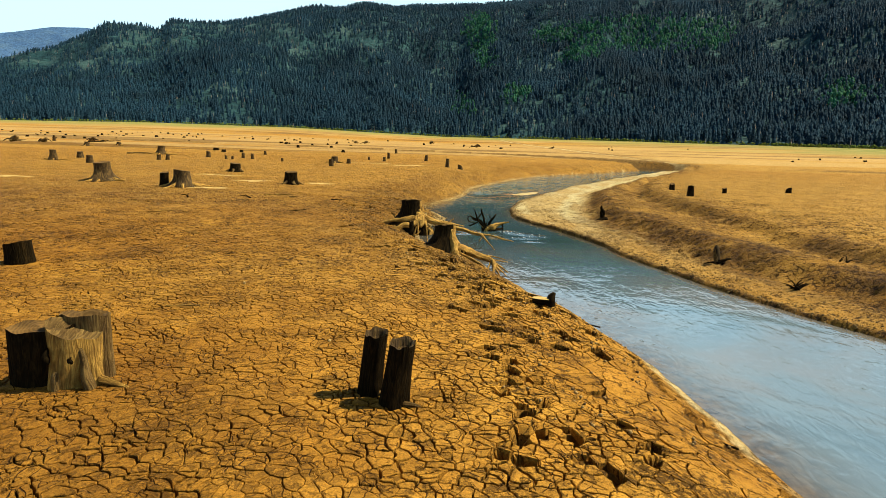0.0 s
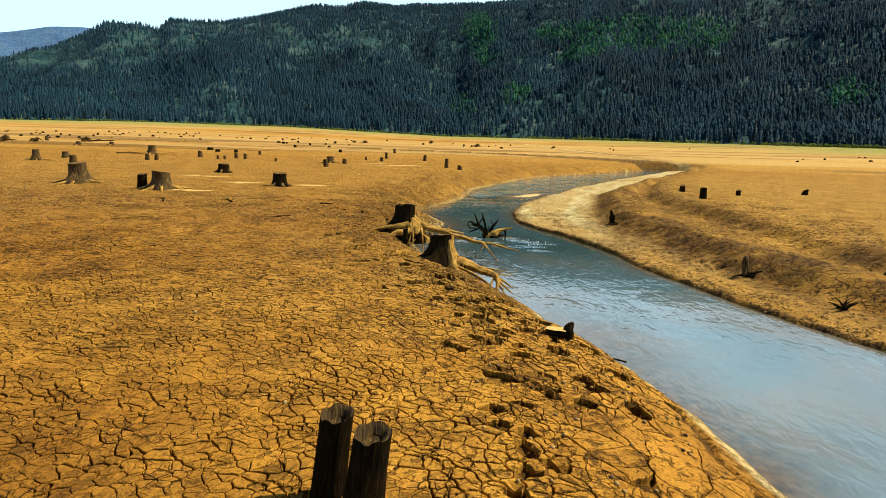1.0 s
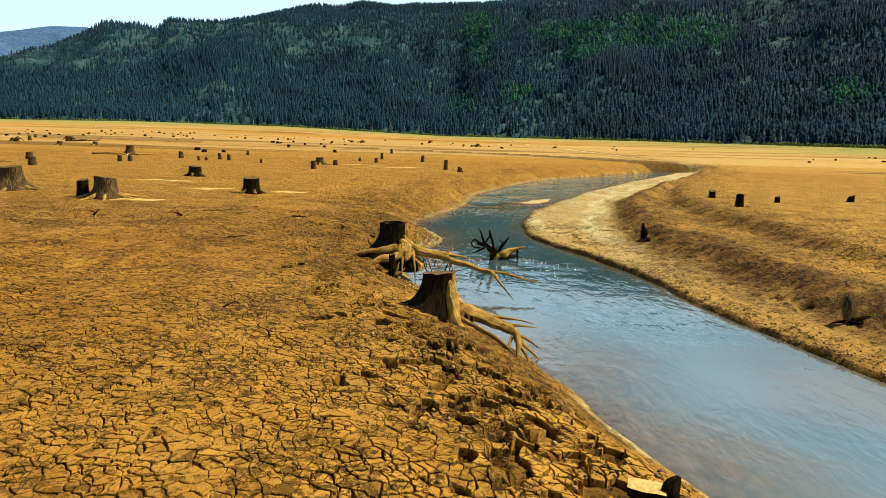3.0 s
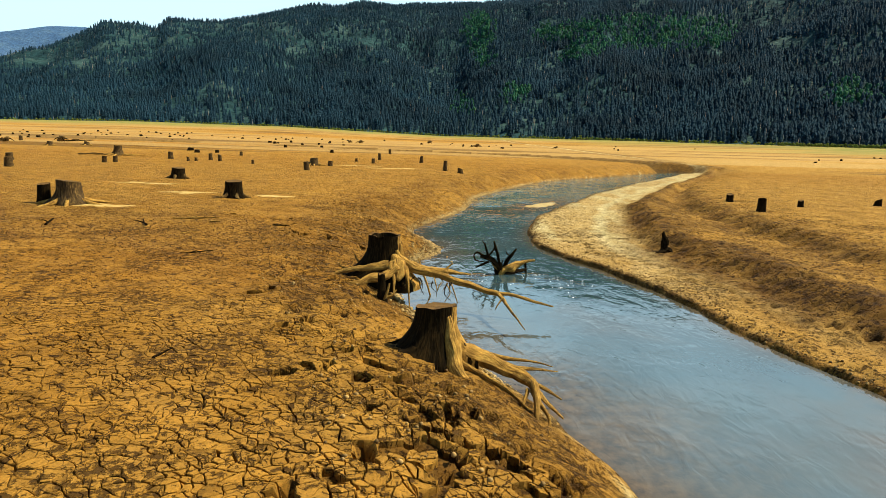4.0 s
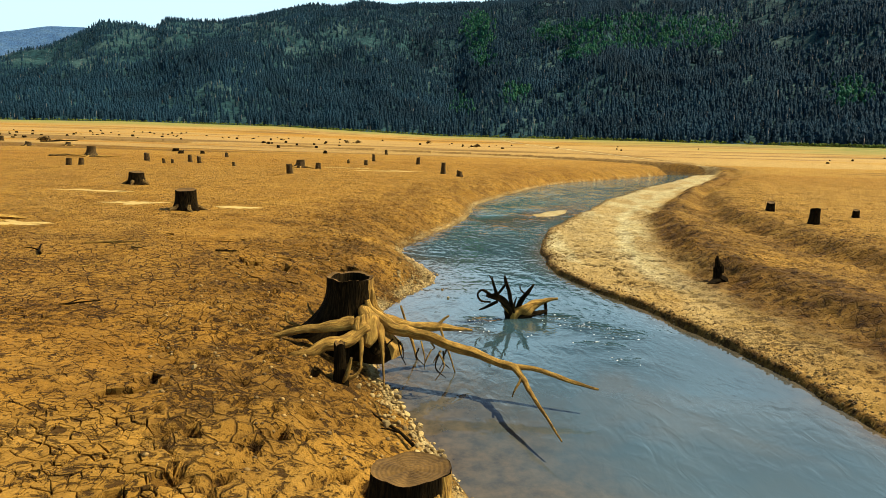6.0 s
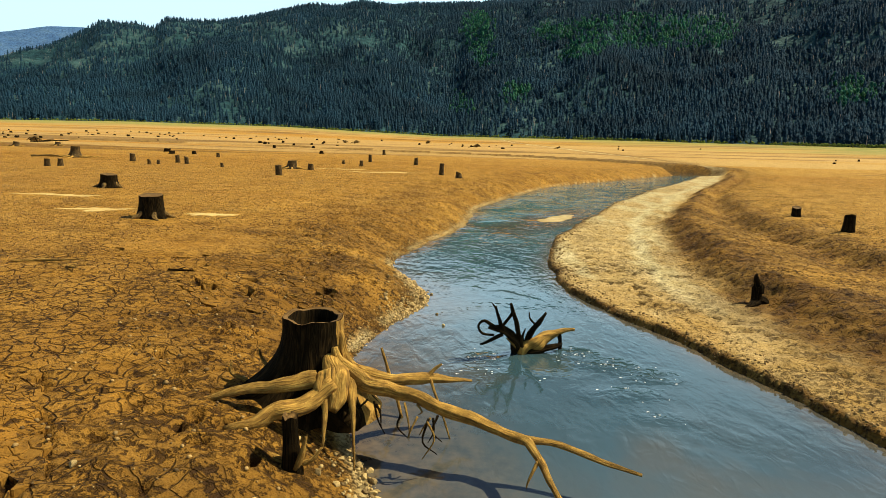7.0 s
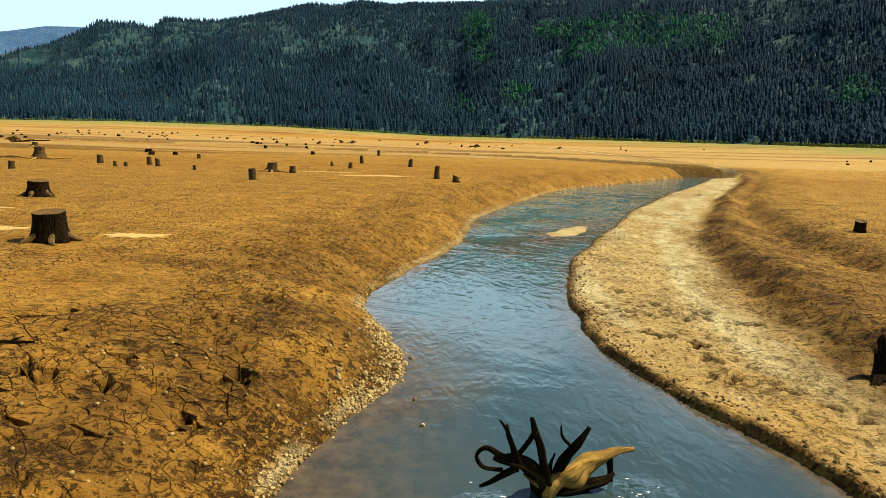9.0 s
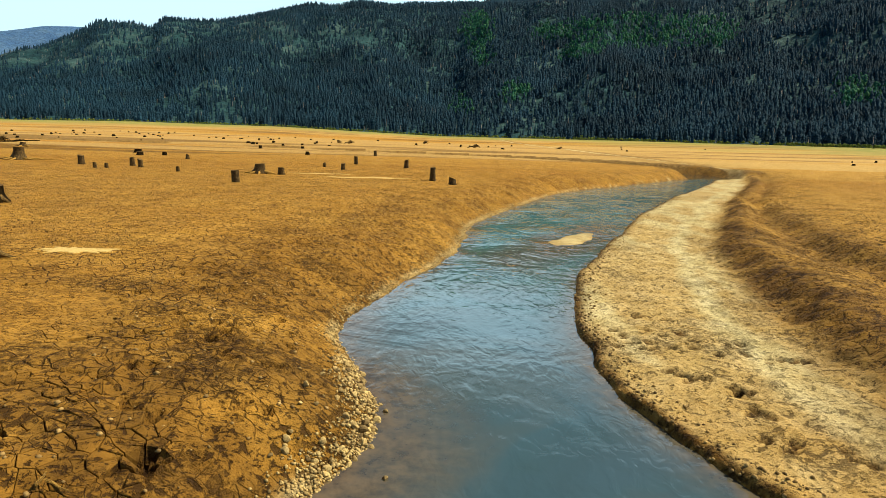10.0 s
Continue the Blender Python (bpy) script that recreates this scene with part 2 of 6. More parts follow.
# ---------------------------------------------------------------- materials
class Nodes:
    """A short hand for node materials."""

    def __init__(self, name):
        self.material = bpy.data.materials.new(name)
        self.material.use_nodes = True
        self.tree = self.material.node_tree
        self.shader = self.tree.nodes["Principled BSDF"]

    def add(self, kind, **inputs):
        n = self.tree.nodes.new(kind)
        for key, value in inputs.items():
            self.put(n, key.replace("_", " "), value)
        return n

    def put(self, node, key, value):
        socket = node.inputs[key]
        if isinstance(value, bpy.types.NodeSocket):
            self.tree.links.new(value, socket)
        else:
            socket.default_value = value

    def coord(self, which="Object", scale=(1, 1, 1)):
        n = self.add("ShaderNodeTexCoord")
        m = self.add("ShaderNodeMapping", Vector=n.outputs[which], Scale=scale)
        return m.outputs["Vector"]

    def attribute(self, name):
        n = self.add("ShaderNodeAttribute")
        n.attribute_name = name
        return n.outputs["Fac"]

    def noise(self, vector, scale, detail=4.0, rough=0.55, distort=0.0):
        n = self.add("ShaderNodeTexNoise", Vector=vector, Scale=scale, Detail=detail, Roughness=rough, Distortion=distort)
        return n.outputs["Fac"]

    def ramp(self, fac, *stops):
        n = self.add("ShaderNodeValToRGB", Fac=fac)
        e = n.color_ramp.elements
        while len(e) < len(stops):
            e.new(0.5)
        for el, (p, c) in zip(e, stops):
            el.position = p
            el.color = (*c, 1) if isinstance(c, tuple) else (c, c, c, 1)
        return n.outputs["Color"]

    def mix(self, fac, a, b, blend="MIX"):
        n = self.add("ShaderNodeMix")
        n.data_type, n.blend_type = "RGBA", blend
        for key, value in (("Factor", fac), ("A", a), ("B", b)):
            if isinstance(value, tuple) and len(value) == 3:
                value = (*value, 1)
            self.put(n, key, value)
        return n.outputs["Result"]

    def sum(self, op, a, b):
        n = self.add("ShaderNodeMath")
        n.operation = op
        for k, value in enumerate((a, b)):
            if isinstance(value, bpy.types.NodeSocket):
                self.tree.links.new(value, n.inputs[k])
            else:
                n.inputs[k].default_value = value
        return n.outputs[0]

    def bump(self, height, strength, distance, normal=None):
        n = self.add("ShaderNodeBump", Height=height, Strength=strength, Distance=distance)
        if normal is not None:
            self.put(n, "Normal", normal)
        return n.outputs["Normal"]

    def finish(self, color, rough, normal=None, **more):
        self.put(self.shader, "Base Color", (*color, 1) if isinstance(color, tuple) else color)
        self.put(self.shader, "Roughness", rough)
        if normal is not None:
            self.put(self.shader, "Normal", normal)
        for key, value in more.items():
            self.put(self.shader, key.replace("_", " "), value)
        return self.material


MUD_A, MUD_B, MUD_C = (0.390, 0.184, 0.021), (0.215, 0.092, 0.010), (0.500, 0.262, 0.036)


def mud_colour(n, p):
    """Dried silt: broad stains, middling blotches, crumbs and grain."""
    broad = n.ramp(n.noise(p, 0.22, 3), (0.36, MUD_A), (0.66, MUD_C))
    blotch = n.ramp(n.noise(p, 2.1, 6, 0.66), (0.36, 0.0), (0.66, 1.0))
    col = n.mix(n.sum("MULTIPLY", blotch, 0.75), broad, MUD_B)
    # dark specks that paint the small shadows of crumbs
    crumb = n.ramp(n.noise(p, 17.0, 4, 0.7), (0.56, 0.0), (0.70, 1.0))
    col = n.mix(n.sum("MULTIPLY", crumb, 0.45), col, (0.085, 0.038, 0.008))
    grain = n.ramp(n.noise(p, 46.0, 4, 0.80), (0.30, 0.36), (0.70, 1.52))
    return n.mix(1.0, col, grain, "MULTIPLY")


def silt_ground(name, plates):
    """Mud of the lake bed: paler, sandy, moist, shade-dark and grassy parts; plates: for the loose plates, with hair
    cracks instead of crazing.
    """
    n = Nodes(name)
    p = n.coord("Object")
    col = mud_colour(n, p)
    # darker mud to the left, in place of the picture's vignette
    col = n.mix(n.sum("MULTIPLY", n.attribute("vignette_dark"), n.ramp(n.noise(p, 0.5, 5, 0.6), (0.30, 0.45), (0.60, 0.80))), col, n.mix(1.0, col, (0.50, 0.43, 0.34), "MULTIPLY"))
    # paler silt, which also holds the picture's brighter middle and distance
    dry = n.ramp(n.noise(p, 0.8, 6, 0.6), (0.34, (0.560, 0.345, 0.080)), (0.66, (0.395, 0.220, 0.036)))
    dry = n.mix(1.0, dry, n.ramp(n.noise(p, 9.0, 5, 0.7), (0.28, 0.70), (0.72, 1.22)), "MULTIPLY")
    col = n.mix(n.attribute("dry"), col, dry)
    scale, reach, amount = (7.5, 0.12, 5.0) if plates else (3.8, 0.26, 2.3)
    warp = n.add("ShaderNodeTexNoise", Vector=p, Scale=amount, Detail=3.0)
    shift = n.add("ShaderNodeVectorMath", Vector=warp.outputs["Color"])
    shift.operation = "MULTIPLY_ADD"
    shift.inputs[1].default_value = (reach, reach, 0.0)
    n.tree.links.new(p, shift.inputs[2])
    cell = n.add("ShaderNodeTexVoronoi", Vector=shift.outputs[0], Scale=scale)
    cell.feature, cell.voronoi_dimensions = "DISTANCE_TO_EDGE", "2D"
    craze = n.ramp(cell.outputs["Distance"], (0.014, 1.0), (0.05 if plates else 0.065, 0.0))
    craze = n.sum("MULTIPLY", craze, n.ramp(n.noise(p, 2.4 if plates else 1.3, 3), (0.48 if plates else 0.34, 0.0), (0.58 if plates else 0.52, 1.0)))
    if not plates:
        # long open cracks between slabs, here and there
        slab = n.add("ShaderNodeTexVoronoi", Vector=shift.outputs[0], Scale=1.7)
        slab.feature, slab.voronoi_dimensions = "DISTANCE_TO_EDGE", "2D"
        split = n.sum("MULTIPLY", n.ramp(slab.outputs["Distance"], (0.008, 1.0), (0.028, 0.0)), n.ramp(n.noise(p, 0.7, 4, 0.6), (0.47, 0.0), (0.56, 1.0)))
        craze = n.sum("MULTIPLY", n.sum("MAXIMUM", craze, split), n.attribute("crack"))
    # the shade in the cracks is put into their colour
    col = n.mix(n.sum("MULTIPLY", craze, 0.9), col, (0.032, 0.014, 0.004))
    sandy = n.ramp(n.noise(p, 1.7, 6, 0.65), (0.36, (0.66, 0.570, 0.310)), (0.62, (0.490, 0.400, 0.180)))
    sandy = n.mix(1.0, sandy, n.ramp(n.noise(p, 30.0, 5, 0.80), (0.30, 0.50), (0.66, 1.28)), "MULTIPLY")
    col = n.mix(n.attribute("sand"), col, sandy)
    # dark mud for moist ground and for shade painted on slopes and in hollows
    dark_mud = n.ramp(n.noise(p, 3.0, 5), (0.35, (0.150, 0.074, 0.011)), (0.66, (0.050, 0.023, 0.004)))
    wet_shade = n.sum("MULTIPLY", n.attribute("wet_shade"), n.ramp(n.noise(p, 1.3, 6, 0.65), (0.34, 0.50), (0.58, 1.0)))
    col = n.mix(wet_shade, col, dark_mud)
    # dark crumbs and pits of hand size, their shade put into the colour, which the eye still sees from far off
    pits = n.ramp(n.noise(p, 6.0, 6, 0.68, 0.5), (0.56, 0.0), (0.61, 1.0))
    clump = n.sum("MULTIPLY", n.ramp(n.noise(p, 0.62, 4, 0.6), (0.50, 0.0), (0.60, 1.0)), n.ramp(n.noise(p, 10.0, 5, 0.7, 0.6), (0.50, 0.0), (0.57, 1.0)))
    speck = n.sum("MULTIPLY", n.ramp(n.noise(p, 15.0, 4, 0.66, 0.3), (0.58, 0.0), (0.62, 1.0)), 0.9)
    pits = n.sum("MULTIPLY", n.sum("MAXIMUM", n.sum("MAXIMUM", pits, clump), speck), n.attribute("pits"))
    col = n.mix(n.sum("MULTIPLY", pits, 0.85), col, (0.026, 0.012, 0.004))
    turf = n.ramp(n.noise(p, 0.13, 5), (0.35, (0.33, 0.27, 0.075)), (0.62, (0.19, 0.205, 0.045)))
    col = n.mix(n.attribute("grass"), col, turf)
    if plates:
        info, who = n.add("ShaderNodeNewGeometry"), n.add("ShaderNodeObjectInfo")
        col = n.mix(1.0, col, n.ramp(info.outputs["Random Per Island"], (0.0, 0.86), (1.0, 1.12)), "MULTIPLY")
        col = n.mix(1.0, col, n.ramp(who.outputs["Random"], (0.0, 0.93), (1.0, 1.06)), "MULTIPLY")
    lumps = n.sum("ADD", n.sum("MULTIPLY", n.noise(p, 9.0, 6, 0.68), 0.8), n.sum("MULTIPLY", n.noise(p, 48.0, 3, 0.6), 0.28))
    hollow = n.sum("SUBTRACT", lumps, n.sum("MULTIPLY", n.sum("ADD", craze, pits), 0.8))
    normal = n.bump(hollow, 1.0, 0.022 if plates else 0.060)
    return n.finish(col, n.ramp(wet_shade, (0.0, 0.94), (1.0, 0.80)), normal, Specular_IOR_Level=0.10)


def wood_material(name, pale, mid, dark, stain=0.5, gloss=0.2):
    """Weathered wood with the grain along the v of its map."""
    n = Nodes(name)
    uv = n.coord("UV", (1, 1, 1))
    grain_uv = n.coord("UV", (26, 3.2, 1))
    fine_uv = n.coord("UV", (110, 5, 1))
    g = n.noise(grain_uv, 1.0, 5, 0.62, 1.4)
    f = n.noise(fine_uv, 1.0, 3, 0.6, 0.3)
    col = n.ramp(g, (0.30, dark), (0.48, mid), (0.70, pale))
    blot = n.ramp(n.noise(n.coord("Object"), 5.5, 5, 0.6), (0.40, 0.0), (0.66, 1.0))
    col = n.mix(n.sum("MULTIPLY", blot, stain), col, tuple(0.45 * v for v in mid))
    col = n.mix(1.0, col, n.ramp(f, (0.30, 0.70), (0.70, 1.18)), "MULTIPLY")
    h = n.sum("ADD", g, n.sum("MULTIPLY", f, 0.5))
    return n.finish(col, 0.88, n.bump(h, 1.0, 0.035), Specular_IOR_Level=gloss)


def cut_material():
    """A sawn face: year rings and rays round the middle of its map."""
    n = Nodes("sawn stump face")
    p = n.coord("UV")
    ring = n.add("ShaderNodeTexWave", Vector=p, Scale=9.0, Distortion=2.5, Detail=3.0)
    ring.wave_type, ring.rings_direction = "RINGS", "Z"
    base = n.ramp(n.noise(p, 5.0, 5), (0.35, (0.160, 0.086, 0.019)), (0.68, (0.045, 0.023, 0.006)))
    col = n.mix(0.22, base, n.ramp(ring.outputs["Fac"], (0.2, (0.11, 0.065, 0.022)), (0.8, (0.30, 0.18, 0.050))))
    check = n.noise(p, 21.0, 4)
    return n.finish(col, 0.85, n.bump(check, 0.6, 0.02), Specular_IOR_Level=0.25)


def water_material():
    n = Nodes("silty stream water")
    p = n.coord("Object")
    flow = n.coord("Object", (1.0, 0.50, 1.0))
    # silt colours with reflected sky blue and hill teal painted in
    clear = n.ramp(n.noise(p, 0.26, 4, 0.55, 0.8), (0.34, (0.013, 0.026, 0.028)), (0.52, (0.018, 0.042, 0.056)), (0.68, (0.048, 0.042, 0.028)))
    milky_sky = n.ramp(n.noise(p, 0.20, 4, 0.55, 0.9), (0.32, (0.115, 0.195, 0.275)), (0.50, (0.145, 0.195, 0.240)), (0.66, (0.190, 0.185, 0.185)))
    silt = n.mix(n.attribute("milky_sky"), clear, milky_sky)
    teal = n.ramp(n.noise(p, 0.35, 4, 0.6, 1.0), (0.36, (0.085, 0.120, 0.072)), (0.50, (0.075, 0.205, 0.195)), (0.66, (0.085, 0.215, 0.250)))
    silt = n.mix(n.sum("MULTIPLY", n.attribute("riffle"), 0.75), silt, teal)
    edge = n.attribute("shallow")
    bed = n.ramp(n.noise(p, 4.0, 5, 0.65), (0.36, (0.060, 0.040, 0.018)), (0.62, (0.155, 0.102, 0.044)))
    silt = n.mix(n.sum("MULTIPLY", n.sum("MULTIPLY", edge, n.ramp(n.noise(p, 0.6, 4), (0.35, 0.65), (0.62, 1.0))), 0.88), silt, bed)
    calm = n.ramp(n.noise(p, 0.30, 4, 0.55, 0.8), (0.36, 0.30), (0.60, 1.0))
    w1 = n.noise(flow, 1.7, 2, 0.5, 1.1)
    w2 = n.noise(flow, 4.6, 2, 0.5, 1.0)
    w3 = n.noise(p, 17.0, 3, 0.6, 0.8)
    h = n.sum("ADD", n.sum("MULTIPLY", w1, 0.55), n.sum("MULTIPLY", w2, 0.42))
    h = n.sum("ADD", h, n.sum("MULTIPLY", w3, 0.025))
    h = n.sum("MULTIPLY", h, calm)
    h = n.sum("MULTIPLY", h, n.sum("ADD", n.sum("MULTIPLY", n.attribute("riffle"), 1.20), 0.11))
    h = n.sum("ADD", h, n.sum("MULTIPLY", n.attribute("wake"), n.sum("MULTIPLY", n.noise(p, 4.5, 2, 0.5, 0.6), 1.1)))
    normal = n.bump(h, 0.9, 0.085)
    return n.finish(silt, 0.03, normal, IOR=1.5, Specular_IOR_Level=1.0)


def leaf_material(name, a, b, c, scale=0.35, relief=0.9):
    n = Nodes(name)
    info = n.add("ShaderNodeNewGeometry")
    col = n.ramp(info.outputs["Random Per Island"], (0.0, a), (0.55, b), (1.0, c))
    p = n.coord("Object")
    col = n.mix(1.0, col, n.ramp(n.noise(p, scale, 4), (0.30, 0.60), (0.70, 1.35)), "MULTIPLY")
    return n.finish(col, 0.9, n.bump(n.noise(p, relief, 3, 0.6), 1.0, 1.2 / relief), Specular_IOR_Level=0.1)


def hill_material(name, a, b, c):
    n = Nodes(name)
    p = n.coord("Object")
    col = n.ramp(n.noise(p, 0.012, 6, 0.6), (0.34, a), (0.5, b), (0.66, c))
    col = n.mix(1.0, col, n.ramp(n.noise(p, 0.09, 5, 0.65), (0.30, 0.55), (0.70, 1.4)), "MULTIPLY")
    return n.finish(col, 0.95, n.bump(n.noise(p, 0.08, 5), 1.0, 6.0), Specular_IOR_Level=0.1)


def stone_material(name, a, b):
    n = Nodes(name)
    info, who = n.add("ShaderNodeNewGeometry"), n.add("ShaderNodeObjectInfo")
    p = n.coord("Object")
    pick = n.sum("PINGPONG", n.sum("MULTIPLY", n.sum("ADD", info.outputs["Random Per Island"], who.outputs["Random"]), 5.0), 1.0)
    col = n.ramp(pick, (0.0, a), (1.0, b))
    col = n.mix(1.0, col, n.ramp(n.noise(p, 22.0, 5), (0.30, 0.65), (0.70, 1.25)), "MULTIPLY")
    return n.finish(col, 0.85, n.bump(n.noise(p, 35.0, 4), 0.5, 0.01), Specular_IOR_Level=0.3)


M_GROUND, M_PLATE = silt_ground("dried silt", False), silt_ground("cracked mud plate", True)
M_WATER, M_CUT = water_material(), cut_material()
M_WOOD = wood_material("weathered stump wood", (0.34, 0.220, 0.064), (0.150, 0.088, 0.024), (0.028, 0.015, 0.006), 0.60)
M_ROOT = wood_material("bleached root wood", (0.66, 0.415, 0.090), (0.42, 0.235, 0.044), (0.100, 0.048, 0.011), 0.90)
# two woods darkened in colour to stand in for shade on stumps
M_HALF_DARK = wood_material("half shade-dark stump wood", (0.230, 0.145, 0.040), (0.062, 0.036, 0.011), (0.012, 0.007, 0.003), 0.60)
M_DARK = wood_material("shade-dark wood", (0.046, 0.027, 0.009), (0.013, 0.009, 0.0035), (0.005, 0.003, 0.0015), 0.5, 0.03)
# needles pushed towards blue, so distance haze sits in their colour
M_SPRUCE = leaf_material("haze-blue spruce needles", (0.0084, 0.030, 0.050), (0.0094, 0.034, 0.056), (0.0108, 0.039, 0.061), 0.012)
M_ASPEN = leaf_material("aspen leaves", (0.016, 0.090, 0.058), (0.026, 0.125, 0.068), (0.055, 0.165, 0.070), 0.05)
M_BUSH = leaf_material("shore bush leaves", (0.075, 0.115, 0.018), (0.120, 0.170, 0.026), (0.190, 0.200, 0.035), 0.1)
# hillside and mountain blues hold the haze of distance
M_HILL = hill_material("haze-blue hillside scrub", (0.010, 0.036, 0.046), (0.019, 0.060, 0.066), (0.050, 0.098, 0.094))
M_FAR = hill_material("haze-blue far mountain", (0.045, 0.110, 0.235), (0.060, 0.130, 0.255), (0.080, 0.155, 0.265))
M_SNAG = wood_material("grey dead trunk", (0.42, 0.40, 0.36), (0.30, 0.28, 0.25), (0.16, 0.15, 0.13), 0.3)
# white bits that stand in for sun glints on the stream
M_GLINT = stone_material("white glint", (0.78, 0.80, 0.82), (0.86, 0.87, 0.88))
M_STONE = stone_material("river stone", (0.13, 0.085, 0.030), (0.54, 0.390, 0.150))
M_CLOD = stone_material("crumbled mud clod", (0.08, 0.045, 0.013), (0.42, 0.27, 0.09))
M_SILT = stone_material("pale dried silt", (0.50, 0.345, 0.105), (0.56, 0.395, 0.13))


# ---------------------------------------------------------------- building helpers
def mesh_object(name, verts, faces, material, parent=None, label="", smooth=True, uv=None, floats=None):
    """One mesh object; uv: a pair a vertex; floats: named vertex values."""
    me = bpy.data.meshes.new(name)
    me.from_pydata([tuple(v) for v in verts], [], [tuple(f) for f in faces])
    me.materials.append(material)
    if smooth:
        me.polygons.foreach_set("use_smooth", [True] * len(me.polygons))
    if uv is not None:
        layer = me.uv_layers.new(name="map")
        index = np.empty(len(me.loops), np.int32)
        me.loops.foreach_get("vertex_index", index)
        layer.data.foreach_set("uv", np.asarray(uv, float)[index].ravel())
    for key, values in (floats or {}).items():
        me.attributes.new(key, "FLOAT", "POINT").data.foreach_set("value", np.asarray(values, float).ravel())
    me.update()
    ob = new(name, me)
    if parent is not None:
        ob.parent = parent
    if label:
        ob["label"] = label
    return ob


def part(name, shape, material, parent, label=""):
    """A mesh (verts, faces, uv) as a part of a thing."""
    return mesh_object(name, shape[0], shape[1], material, parent, label, uv=shape[2] if len(shape) > 2 else None)


def grid_faces(nx, ny, base=0):
    """Quads of a grid that is stored row by row, nx points in a row."""
    i = np.arange(nx - 1)[None, :] + nx * np.arange(ny - 1)[:, None] + base
    return np.stack([i, i + 1, i + nx + 1, i + nx], -1).reshape(-1, 4)


def graded(centre_a, centre_b, fine, reach_a, reach_b, growth, later):
    """Lines that are fine between a and b and widen outwards, at first slowly."""
    def outwards(start, sign, reach):
        at, s, out = start, fine, []
        while sign * at < sign * reach:
            s *= growth if s < 0.9 else later
            at += sign * s
            out.append(at)
        return out
    return np.array(outwards(centre_a, -1, reach_a)[::-1] + list(np.arange(centre_a, centre_b, fine)) + outwards(centre_b, 1, reach_b))


# ---------------------------------------------------------------- ground
def plate_zone(x, y):
    """Where the mud lies broken into separate plates."""
    d = left_edge(y) - x
    rag = 0.9 * fbm(x * 0.6, y * 0.6, 75, 3)
    broad = (y > 3.6) & (x > -0.80 * y - 1.8) & (x > -13) & (d > np.interp(y, [9, 13, 16, 18, 22], [0.5, 1.0, 2.0, 2.9, 3.8]) + 0.3 * rag) & (y + rag < np.interp(x, [-12, -4], [24, 21.5]))
    patch = np.hypot((x + 3.15) / 1.35, (y - 27.4) / 1.6) + 0.35 * rag < 1
    patch2 = np.hypot((x + 5.5) / 1.6, (y - 30.5) / 2.0) + 0.35 * rag < 1
    return broad | patch | patch2


